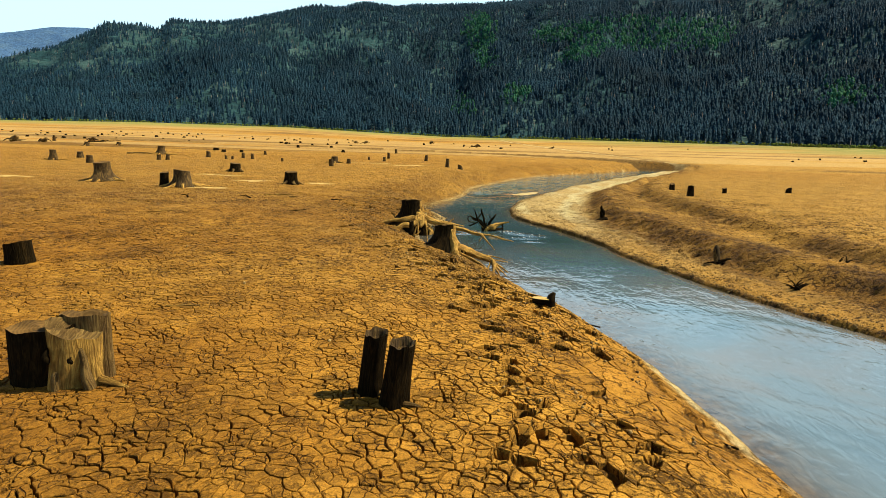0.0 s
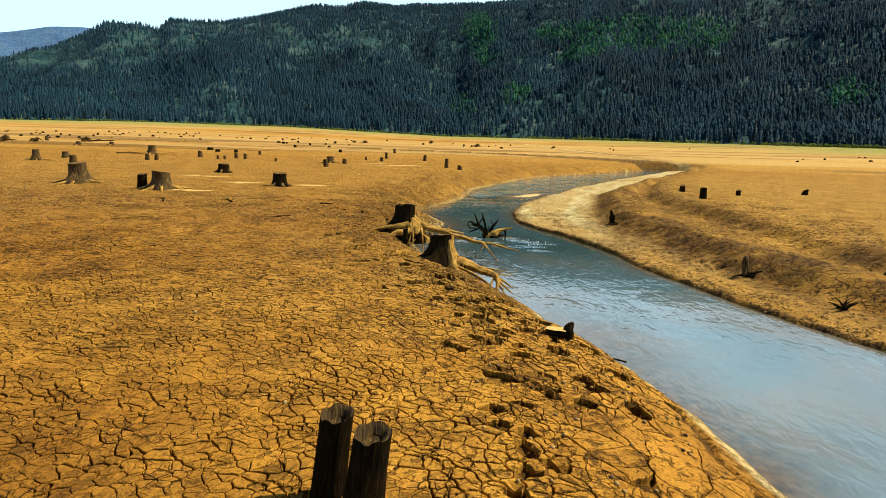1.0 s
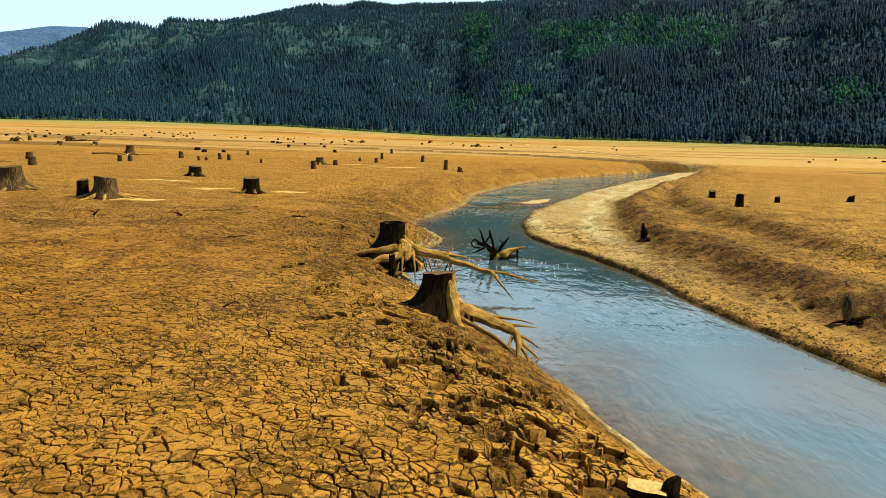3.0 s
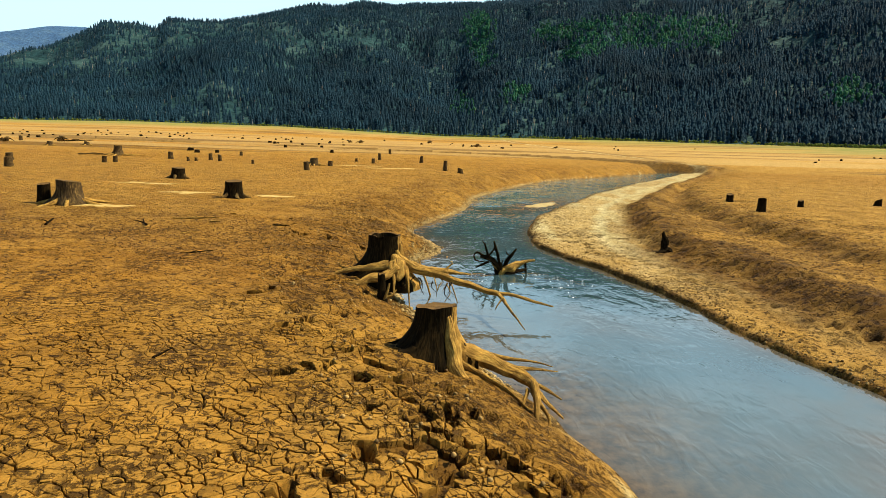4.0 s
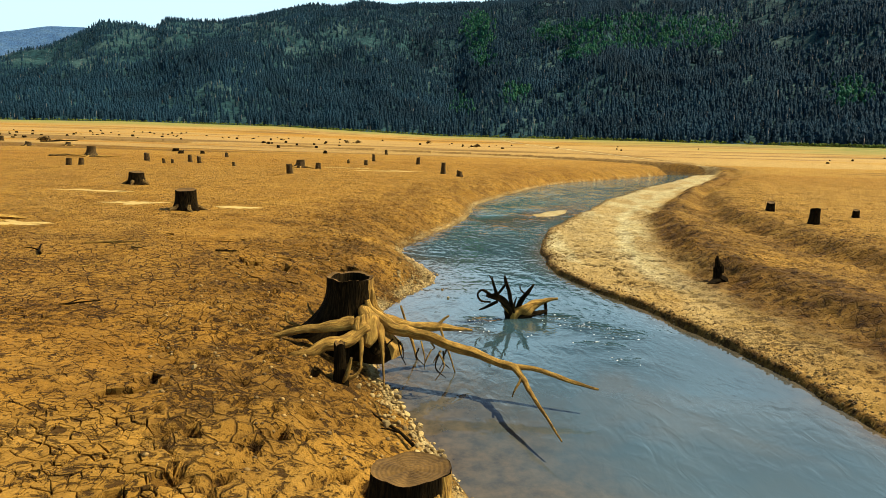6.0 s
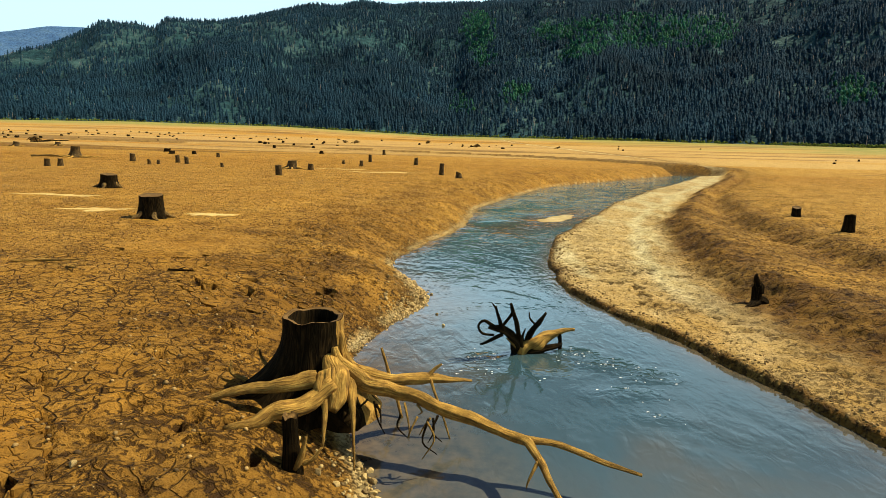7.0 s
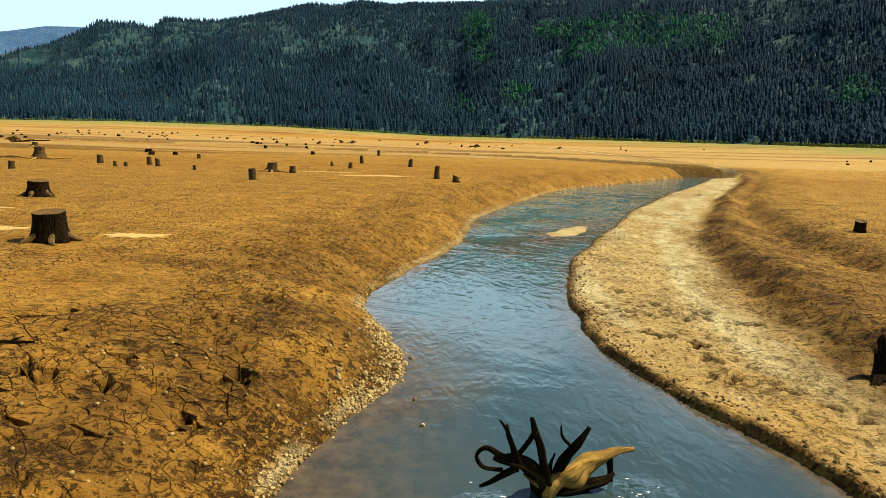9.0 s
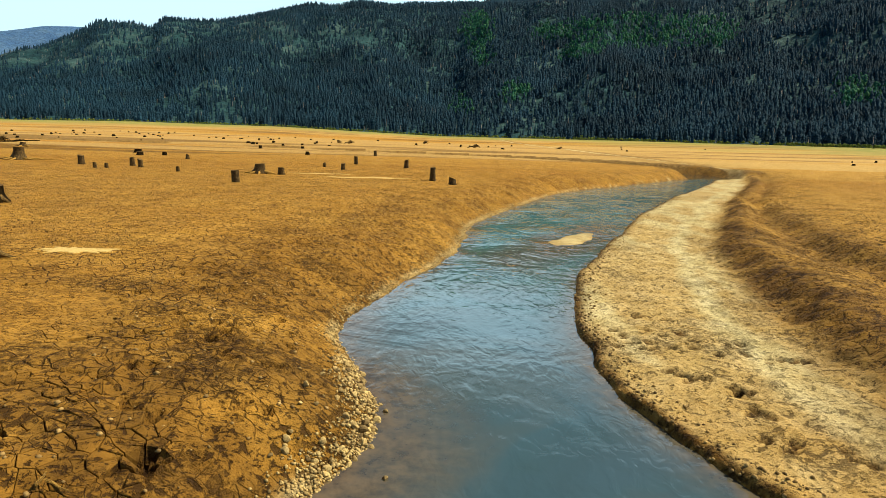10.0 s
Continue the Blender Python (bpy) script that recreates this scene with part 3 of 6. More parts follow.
def cover_of(X, Y, Z):
    """How pale, sandy, moist, shaded, cracked, pitted, grassy and vignette-dark the ground is."""
    d, e = left_edge(Y) - X, X - right_edge(Y)
    c1, c3 = np.interp(Y, STEP_Y, STEP_X), np.interp(Y, SLOPE_Y, SLOPE_X)
    r = np.hypot(X, Y)
    bar = (1 - step(X, c1 - 0.5, c1 + 0.7)) * step(e, -0.05, 0.15)
    track = np.exp(-((X - (0.72 * c1 + 0.28 * (X - e)) + 0.3 * fbm(Y * 0.3, Y * 0, 78, 3)) / 0.55) ** 2)
    streak = step(fbm(X * 0.9, Y * 0.22, 71, 4), -0.35, 0.35)
    sand = np.clip(bar * np.maximum(0.50 + 0.40 * streak, track) * np.interp(Y, [18, 26, 32], [0.10, 0.45, 1.0]), 0, 1)
    strip = np.exp(-((d - 0.12) / 0.12) ** 2) * np.interp(Y, [4, 16, 20, 40, 60], [0.9, 0.8, 0.8, 0.6, 0.6]) * step(fbm(Y * 1.3, X * 0, 70, 3), -0.9, 0.1)
    islet = step(Z, WATER - 0.03, WATER + 0.02) * (d < -0.3) * (e < -0.3)
    band = step(fbm(X * 0.005 + 3, Y * 0.060, 72, 4) + 0.35 * step(r, 120, 220), 0.0, 0.30) * step(r, 75, 130)
    sand = np.maximum.reduce([sand, np.clip(strip, 0, 1), islet * 0.8, 0.25 * band])
    # moist left bank, its dark also painting the slope's shade
    moist = np.interp(Y, [11, 15, 20, 25, 33, 40, 60, 75], [0.0, 0.55, 0.7, 0.8, 0.75, 0.45, 0.25, 0.2])
    wet_shade = step(fbm(X * 0.7, Y * 0.7, 73, 4), -1.1, 0.15) * (1 - step(d, 1.4, 6.0)) * (d > 0) * moist * (1 - strip)
    wet_shade = np.maximum(wet_shade, 0.9 * (1 - step(d, -0.04, 0.05)) * (d > -0.3))
    # wet edge, darkened too for the shade of the small cut bank
    wet_shade = np.maximum(wet_shade, 1.0 * np.exp(-((e - 0.06) / 0.13) ** 2))
    # moist steps, darkened too as slopes turned from the sun
    bank = np.exp(-((X - c1 - 0.8) / np.interp(Y, [14, 27, 32, 40], [1.3, 1.6, 1.1, 0.6])) ** 2) * np.interp(Y, [8, 13, 44, 60], [0.6, 1.0, 1.0, 0.6]) + np.exp(-((X - c3 - 0.3) / 1.1) ** 2) * np.interp(Y, [8, 13, 46, 60], [0.45, 0.6, 0.5, 0.3])
    bank = np.maximum(bank, 0.42 * step(X, c1, c1 + 0.6) * (1 - step(X, c3 + 0.8, c3 + 2.6)) * np.interp(Y, [46, 60], [1, 0]))
    wet_shade = np.maximum(wet_shade, np.clip(1.45 * bank, 0, 1) * step(fbm(X * 0.5, Y * 0.3, 76, 4), -1.0, 0.0))
    # print floors darkened in place of the shade inside them
    wet_shade = np.maximum(wet_shade, 0.95 * (1 - step(print_field(X, Y), 0.75, 1.25)))
    wet_shade = np.maximum(wet_shade, 0.8 * (bend_distance(X, Y) < 6.5) * (Y > 96))
    wet_shade = np.where((d < 0) & (e < 0), np.maximum(wet_shade, 0.5 * (1 - islet)), wet_shade)
    line = step(fbm(X * 0.010 + 9, Y * 0.10, 79, 3), 0.22, 0.50) * step(r, 70, 110) * 0.80
    wet_shade = np.maximum(wet_shade, line)
    zs, rs = shore_height(X, Y)
    grass = step(r + 60 * fbm(X * 0.02, Y * 0.02, 74, 3), rs - 190, rs - 30)
    # paler with distance and mid-left, painting the picture's uneven brightness too
    dry = np.interp(Y + 8 * fbm(X * 0.08, Y * 0.08, 77, 4) + 0.5 * np.clip(X - 8, 0, 30), [10, 30, 75, 170], [0.04, 0.34, 0.42, 0.40])
    dry = dry + 0.32 * step(X, -8, -0.5) * step(Y, 7, 14) * (1 - step(Y, 17, 23)) * (d > 0)
    dry = np.clip(dry + 0.25 * (e > 0), 0, 1) * (1 - 0.65 * step(fbm(X * 0.006, Y * 0.055, 80, 3), 0.0, 0.35) * step(r, 50, 90))
    crack = np.clip(1 - sand * 1.5, 0, 1) * np.clip(1 - 0.15 * wet_shade, 0, 1) * np.interp(r, [0, 50, 90, 150], [1, 0.95, 0.6, 0.0]) * (1 - 0.45 * (d > 0) * (1 - step(d, 1.2, 4))) * (1 - bar)
    pits = np.clip(0.55 + 0.45 * step(Y, 9, 14) * (1 - step(Y, 24, 30)) + 0.35 * (d > 0) * (1 - step(d, 2.2, 6)) + 0.45 * (e > 0) * (X < c3 + 4) + 0.5 * np.clip(bank, 0, 1), 0, 1) * np.clip(1 - 0.45 * sand, 0, 1) * np.interp(r, [0, 60, 200], [1, 0.95, 0])
    # the last mask darkens the left mud in place of the picture's vignette
    return {"sand": sand, "wet_shade": np.clip(wet_shade, 0, 1), "grass": grass, "crack": crack, "dry": dry, "pits": pits, "vignette_dark": step(-X, -0.8, 3.4) * np.interp(Y, [5.5, 8.5, 12, 15, 19, 28, 38], [1.0, 0.45, 0.5, 1.0, 0.8, 0.9, 0.0])}


def build_ground():
    xs = graded(-2.6, 8.0, 0.050, -1100, 1100, 1.022, 1.07)
    ys = graded(4.0, 34.0, 0.055, -260, 1100, 1.015, 1.05)
    X, Y = np.meshgrid(xs, ys)
    Z = land(X, Y)
    zone = plate_zone(X, Y) * 1.0
    floats = cover_of(X, Y, Z)
    floats["crack"] = floats["crack"] * (1 - zone)
    # ground below the plates darkened, painting the shade in the cracks
    floats["wet_shade"] = np.maximum(floats["wet_shade"], zone)
    verts = np.stack([X, Y, Z - 0.075 * zone], -1).reshape(-1, 3)
    ob = mesh_object("ground", verts, grid_faces(len(xs), len(ys)), M_GROUND, floats=floats)
    return tagged(ob, "cracked ochre mud of a drained lake bed", "lake bed", kind="structure")


ground = build_ground()


# ---------------------------------------------------------------- stream
WAKES = [(1.3, 25.6, 0.35, 0.25, 0.9), (2.9, 25.9, 0.35, 0.25, 0.8), (3.3, 25.4, 0.45, 0.25, 0.8), (3.9, 24.9, 0.5, 0.3, 0.6), (2.2, 24.9, 0.6, 0.25, 0.25), (3.4, 24.2, 0.5, 0.25, 0.4), (1.0, 25.0, 0.35, 0.2, 0.5), (3.6, 23.4, 0.4, 0.2, 0.3)]


def build_water():
    ys = np.concatenate([np.arange(-8, 20, 0.4), np.arange(20, 28, 0.12), np.arange(28, 60, 0.4), np.arange(60, 97, 1.0)])
    n = 44
    u = np.linspace(0, 1, n)
    L, R = left_edge(ys) - 0.7, right_edge(ys) + 0.7
    X = L[:, None] + (R - L)[:, None] * u[None]
    Y = np.broadcast_to(ys[:, None], X.shape)
    depth = WATER - land(X, Y, False)
    shallow = np.maximum(1 - step(depth, 0.0, 0.40), (1 - step(X - left_edge(Y), 0.0, np.interp(Y, [10, 16, 27, 34], [1.2, 3.2, 2.4, 1.0]))) * 0.85)
    # masks for silt, ripples and the sky and hill reflection painted into the colour
    riffle = np.interp(Y, [0, 10, 22, 34, 38, 50, 62, 97], [0.22, 0.18, 0.10, 0.22, 0.5, 1.0, 0.85, 0.85])
    verts = np.stack([X, Y, np.full(X.shape, WATER)], -1).reshape(-1, 3)
    # broken water round the stranded crown and downstream of it
    wake = 0.0
    for cx, cy, wx, wy, much in WAKES:
        wake = wake + much * np.exp(-((X - cx) / wx) ** 2 - ((Y - cy) / wy) ** 2)
    ob = mesh_object("stream_water", verts, grid_faces(n, len(ys)), M_WATER, floats={"shallow": shallow, "wake": wake, "riffle": riffle, "milky_sky": np.interp(Y, [4, 13, 19, 24, 36, 60], [1.0, 0.92, 0.45, 0.06, 0.15, 0.50])})
    tagged(ob, "shallow silty stream reflecting a pale sky", "stream", kind="structure")
    rows, pts = [], BEND
    for k, (px, py) in enumerate(pts):
        ax, ay = pts[max(k - 1, 0)]
        bx, by = pts[min(k + 1, len(pts) - 1)]
        tx, ty = bx - ax, by - ay
        s = 3.9 / math.hypot(tx, ty)
        rows += [(px - ty * s, py + tx * s, WATER - 0.006), (px + ty * s, py - tx * s, WATER - 0.006)]
    ob = mesh_object("stream_water", rows, grid_faces(2, len(pts)), M_WATER)
    tagged(ob, "stream bending away behind a mud point", "stream", kind="structure")


build_water()


def foam_flecks():
    """Small white flecks in place of sun glints, where the current breaks round the driftwood."""
    rng = random.Random(61)
    verts, faces = [], []
    for cx, cy, wx, wy, much in WAKES:
        for k in range(int(16 * much)):
            x, y, r = rng.gauss(cx, wx * 0.7), rng.gauss(cy, wy * 0.7), rng.uniform(0.004, 0.014)
            b, n = len(verts), 7
            for q in range(n):
                t, m = 2 * math.pi * q / n, r * rng.uniform(0.6, 1.3)
                verts.append((x + 2.2 * m * math.cos(t), y + m * math.sin(t), WATER + 0.002))
            verts.append((x, y, WATER + 0.008))
            faces += [(b + q, b + (q + 1) % n, b + n) for q in range(n)]
    ob = mesh_object("foam_flecks", verts, faces, M_GLINT)
    tagged(ob, "white flecks of foam on broken water", "foam", kind="stuff")


foam_flecks()


# ---------------------------------------------------------------- hills
RIDGE_A = [-180, -110, -60, -35, -31.3, -29, -27.8, -25.4, -24.2, -23.3, -18.9, -15.2, -12.9, -4.6, -2.6, 3, 10, 20, 34, 60, 110, 180]
RIDGE_E = [2.0, 3.0, 5.0, 5.2, 6.3, 7.5, 8.3, 8.35, 8.2, 8.95, 9.4, 10.2, 10.75, 11.2, 11.6, 11.9, 12.7, 13.3, 13.0, 9.0, 3.0, 2.0]


def ridge(a):
    r1 = np.interp(a, [-180, -60, -35, -20, 0, 20, 40, 180], [1900, 2500, 2350, 2150, 1900, 1600, 1450, 1900])
    e = np.interp(a, RIDGE_A, RIDGE_E) - 0.24
    return r1, 2.8 + r1 * np.tan(np.radians(e))


def hill(x, y):
    """Height of the hillside round the lake."""
    a, r = bearing(x, y), np.hypot(x, y)
    zs, rs = shore_height(x, y)
    r1, z1 = ridge(a)
    u = (r - rs) / (r1 - rs)
    k = np.clip(u, 0, 1)
    rise = 0.60 * k + 0.40 * k * k * (3 - 2 * k)
    spur = (fbm(a * 0.16, r * 0.0011, 81, 4) * 28 + fbm(x * 0.006, y * 0.006, 82, 4) * 20) * np.sin(np.pi * np.clip(k, 0, 1)) ** 0.8
    z = zs - 0.6 + (z1 - zs) * rise + spur
    return z - np.clip(u - 1, 0, 3) * 260 - 3.0 * (u < 0)


def build_hills():
    a = np.concatenate([np.arange(-178, -44, 4.0), np.arange(-44, 44, 0.3), np.arange(44, 179, 4.0)])
    u = np.concatenate([[-0.02], np.linspace(0, 1.0, 84), [1.05, 1.15, 1.3]])
    A, U = np.meshgrid(np.radians(a), u)
    deg = np.degrees(A)
    rs = np.interp(deg, SHORE_A, SHORE_R)
    r1 = ridge(deg)[0]
    r = rs + (r1 - rs) * U
    X, Y = r * np.sin(A), r * np.cos(A)
    verts = np.stack([X, Y, hill(X, Y)], -1).reshape(-1, 3)
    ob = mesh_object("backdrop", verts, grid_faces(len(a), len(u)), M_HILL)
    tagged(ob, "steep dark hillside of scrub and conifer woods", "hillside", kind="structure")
    a = np.radians(np.arange(-64, -10, 0.6))
    deg = np.degrees(a)
    top = np.interp(deg, [-64, -50, -40, -35, -31.3, -29, -25, -20, -10], [6.2, 6.4, 6.2, 6.75, 7.6, 7.75, 7.2, 6.0, 4.0]) + 0.05 * fbm(deg * 0.5, deg * 0, 83, 4)
    rows = []
    for k, f in enumerate(np.linspace(0, 1, 24)):
        rr = 2900 + 1500 * f
        zz = 20 + (4400 * np.tan(np.radians(top)) - 20) * (0.5 * f + 0.5 * f * f) + 50 * fbm(deg * 0.4, deg * 0 + f * 6, 84, 4) * math.sin(math.pi * f)
        rows.append(np.stack([rr * np.sin(a), rr * np.cos(a), zz], -1))
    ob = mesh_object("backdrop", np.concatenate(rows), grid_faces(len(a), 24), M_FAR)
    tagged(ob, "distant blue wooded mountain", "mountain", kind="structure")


build_hills()


# clearings on the hillside: bearing, height angle, half widths, kind of cover
CLEARINGS = [
    (-31.5, 5.0, 3.2, 0.7, "meadow"), (-28.5, 6.2, 2.0, 0.7, "thin"), (-12.0, 7.6, 2.4, 0.5, "thin"), (16.0, 9.2, 6.5, 1.35, "mixed"), (12.0, 7.6, 1.6, 0.6, "aspen"), (28.5, 8.0, 2.2, 0.8, "thin"), (3.6, 7.0, 0.8, 0.7, "aspen"), (-25.5, 7.2, 2.2, 0.9, "thin"), (-20.5, 8.5, 3.2, 0.55, "thin"), (-15.0, 8.6, 2.6, 1.0, "thin"),
    (-9.0, 8.6, 2.4, 0.7, "thin"), (-6.5, 8.0, 1.2, 0.8, "meadow"), (3.0, 9.2, 1.2, 1.7, "aspen"), (9.0, 9.3, 1.1, 0.75, "aspen"),
    (14.0, 8.9, 2.8, 1.1, "aspen"), (21.5, 8.9, 2.8, 1.2, "mixed"), (6.6, 4.1, 1.2, 0.8, "aspen"), (25.5, 5.2, 1.1, 0.4, "meadow"),
    (29.0, 4.5, 2.3, 0.45, "thin"), (32.5, 4.2, 1.8, 0.9, "mixed"), (1.8, 3.0, 0.9, 0.8, "mixed"), (22.5, 7.3, 0.8, 0.8, "thin"),
]


def cover(a, e):
    """Kind of cover at bearings and height angles: 0 forest, 1 meadow, 2 thin, 3 aspen, 4 mixed."""
    kind = np.zeros(len(a), int)
    for ca, ce, wa, we, what in CLEARINGS[::-1]:
        kind[((a - ca) / wa) ** 2 + ((e - ce) / we) ** 2 < 1] = ("forest", "meadow", "thin", "aspen", "mixed").index(what)
    return kind


def cone_tree(tiers, sides, rng):
    """A spruce one metre high, as stacked ragged cones."""
    v, f = [], []
    for k in range(tiers):
        z0, z1 = 0.06 + 0.88 * k / tiers, 0.06 + 0.88 * (k + 1.55) / tiers
        rad = 0.21 * (1 - 0.80 * k / tiers)
        b = len(v)
        for s in range(sides):
            t = 2 * math.pi * (s + 0.5 * k) / sides
            q = rad * rng.uniform(0.65, 1.2)
            v.append((q * math.cos(t), q * math.sin(t), z0 + rng.uniform(-0.03, 0.03)))
        v.append((rng.uniform(-0.01, 0.01), rng.uniform(-0.01, 0.01), min(z1, 1.0)))
        f += [(b + s, b + (s + 1) % sides, b + sides) for s in range(sides)]
    return np.array(v), np.array(f)


def clump_tree(rng, lumps=4):
    """A leafy tree one metre high, as ragged lumps of leaf."""
    v, f = [], []
    for k in range(lumps):
        c = np.array([rng.uniform(-0.2, 0.2), rng.uniform(-0.2, 0.2), rng.uniform(0.35, 0.8)])
        s = rng.uniform(0.16, 0.28)
        b = len(v)
        for ring, (zz, rr) in enumerate(((-0.7, 0.6), (0.1, 1.0), (0.75, 0.55))):
            for q in range(5):
                t = 2 * math.pi * (q + 0.5 * ring) / 5
                m = s * rng.uniform(0.7, 1.25)
                v.append(c + np.array([rr * m * math.cos(t), rr * m * math.sin(t), zz * s * rng.uniform(0.8, 1.2)]))
        v.append(c + np.array([0, 0, s * 1.1]))
        for ring in range(2):
            for q in range(5):
                i, j = b + ring * 5 + q, b + ring * 5 + (q + 1) % 5
                f += [(i, j, j + 5), (i, j + 5, i + 5)]
        f += [(b + 10 + q, b + 10 + (q + 1) % 5, b + 15) for q in range(5)]
    return np.array(v), np.array(f)


def join_trees(name, places, shapes, material, label):
    """places: x, y, z, height, width, shape number. All in one mesh."""
    allv, allf, base = [], [], 0
    rng = np.random.RandomState(4)
    for k, (sv, sf) in enumerate(shapes):
        sel = places[places[:, 5] == k]
        if not len(sel):
            continue
        t = rng.uniform(0, 2 * math.pi, len(sel))
        c, s = np.cos(t)[:, None], np.sin(t)[:, None]
        x = (sv[None, :, 0] * c - sv[None, :, 1] * s) * sel[:, 4:5] + sel[:, 0:1]
        y = (sv[None, :, 0] * s + sv[None, :, 1] * c) * sel[:, 4:5] + sel[:, 1:2]
        z = sv[None, :, 2] * sel[:, 3:4] + sel[:, 2:3]
        allv.append(np.stack([x, y, z], -1).reshape(-1, 3))
        allf.append((sf[None] + len(sv) * np.arange(len(sel))[:, None, None] + base).reshape(-1, 3))
        base += len(sv) * len(sel)
    v, f = np.concatenate(allv), np.concatenate(allf)
    me = bpy.data.meshes.new(name)
    me.vertices.add(len(v))
    me.vertices.foreach_set("co", v.ravel())
    me.loops.add(len(f) * 3)
    me.loops.foreach_set("vertex_index", f.ravel().astype(np.int32))
    me.polygons.add(len(f))
    me.polygons.foreach_set("loop_start", np.arange(0, len(f) * 3, 3, dtype=np.int32))
    me.materials.append(material)
    me.update(calc_edges=True)
    me.validate()
    return tagged(new(name, me), label, "woods", kind="stuff")


def build_woods():
    rng = np.random.RandomState(7)
    n = 112000
    a = rng.uniform(-41, 41, n)
    u = rng.uniform(0, 1, n) ** 0.82 * 1.01
    rs = np.interp(a, SHORE_A, SHORE_R)
    r = rs + (ridge(a)[0] - rs) * u
    x, y = r * np.sin(np.radians(a)), r * np.cos(np.radians(a))
    z = hill(x, y)
    e = np.degrees(np.arctan2(z - 2.8, r))
    patch = fbm(x * 0.008, y * 0.008, 91, 4)
    size = np.interp(r, [380, 700, 2200], [8.0, 9.0, 12.0]) * rng.uniform(0.50, 1.20, n)
    jitter = rng.uniform(-0.35, 0.35, (n, 2))
    p = rng.uniform(0, 1, n)
    what = cover(a + jitter[:, 0] * 2, e + jitter[:, 1])
    high = np.interp(a, [-30, -10, 6, 20], [0.62, 0.48, 0.30, 0.28]) * np.interp(u, [0.30, 0.65], [0, 1])
    keep = np.where(what == 0, np.where(patch < 0.25, 0.96, 0.45) - high, np.array([0, 0.03, 0.12, 0.08, 0.20])[what])
    is_spruce = p < keep
    is_leafy = ~is_spruce & (((what == 3) & (p > 0.22)) | ((what == 4) & (p > 0.45)))
    is_snag = ~is_spruce & ~is_leafy & (p > 0.955)
    pick = (p * 1e4).astype(int)
    spruce = np.stack([x, y, z - 0.4, size, size * (1.00 + 0.36 * rng.uniform(0, 1, n)), pick % 6], -1)[is_spruce]
    leafy = np.stack([x, y, z - 0.8, size * 0.85, size * 0.80, pick % 4], -1)[is_leafy]
    snag = np.stack([x, y, z - 0.4, size * 0.8, size * 0 + 1.0, pick * 0], -1)[is_snag]
    local = random.Random(3)
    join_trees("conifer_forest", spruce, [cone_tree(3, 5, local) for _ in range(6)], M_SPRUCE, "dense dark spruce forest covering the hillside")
    join_trees("aspen_grove", leafy, [clump_tree(local, 3) for _ in range(4)], M_ASPEN, "bright green aspen groves among the conifers")
    pole = (np.array([(0.22, 0, 0), (-0.11, 0.19, 0), (-0.11, -0.19, 0), (0, 0, 1)]), np.array([(0, 1, 3), (1, 2, 3), (2, 0, 3)]))
    join_trees("dead_trunks", snag, [pole], M_SNAG, "pale dead standing trunks on the slope")


build_woods()
# ---------------------------------------------------------------- stumps and roots
def smooth_line(points, n):
    """A soft line through the points: n places a stretch."""
    p = [np.array(q, float) for q in points]
    p = [2 * p[0] - p[1]] + p + [2 * p[-1] - p[-2]]
    out = []
    for k in range(1, len(p) - 2):
        for j in range(n):
            t = j / n
            out.append(0.5 * (2 * p[k] + (p[k + 1] - p[k - 1]) * t + (2 * p[k - 1] - 5 * p[k] + 4 * p[k + 1] - p[k + 2]) * t * t
                              + (3 * p[k] - p[k - 1] - 3 * p[k + 1] + p[k + 2]) * t ** 3))
    out.append(p[-2])
    return np.array(out)


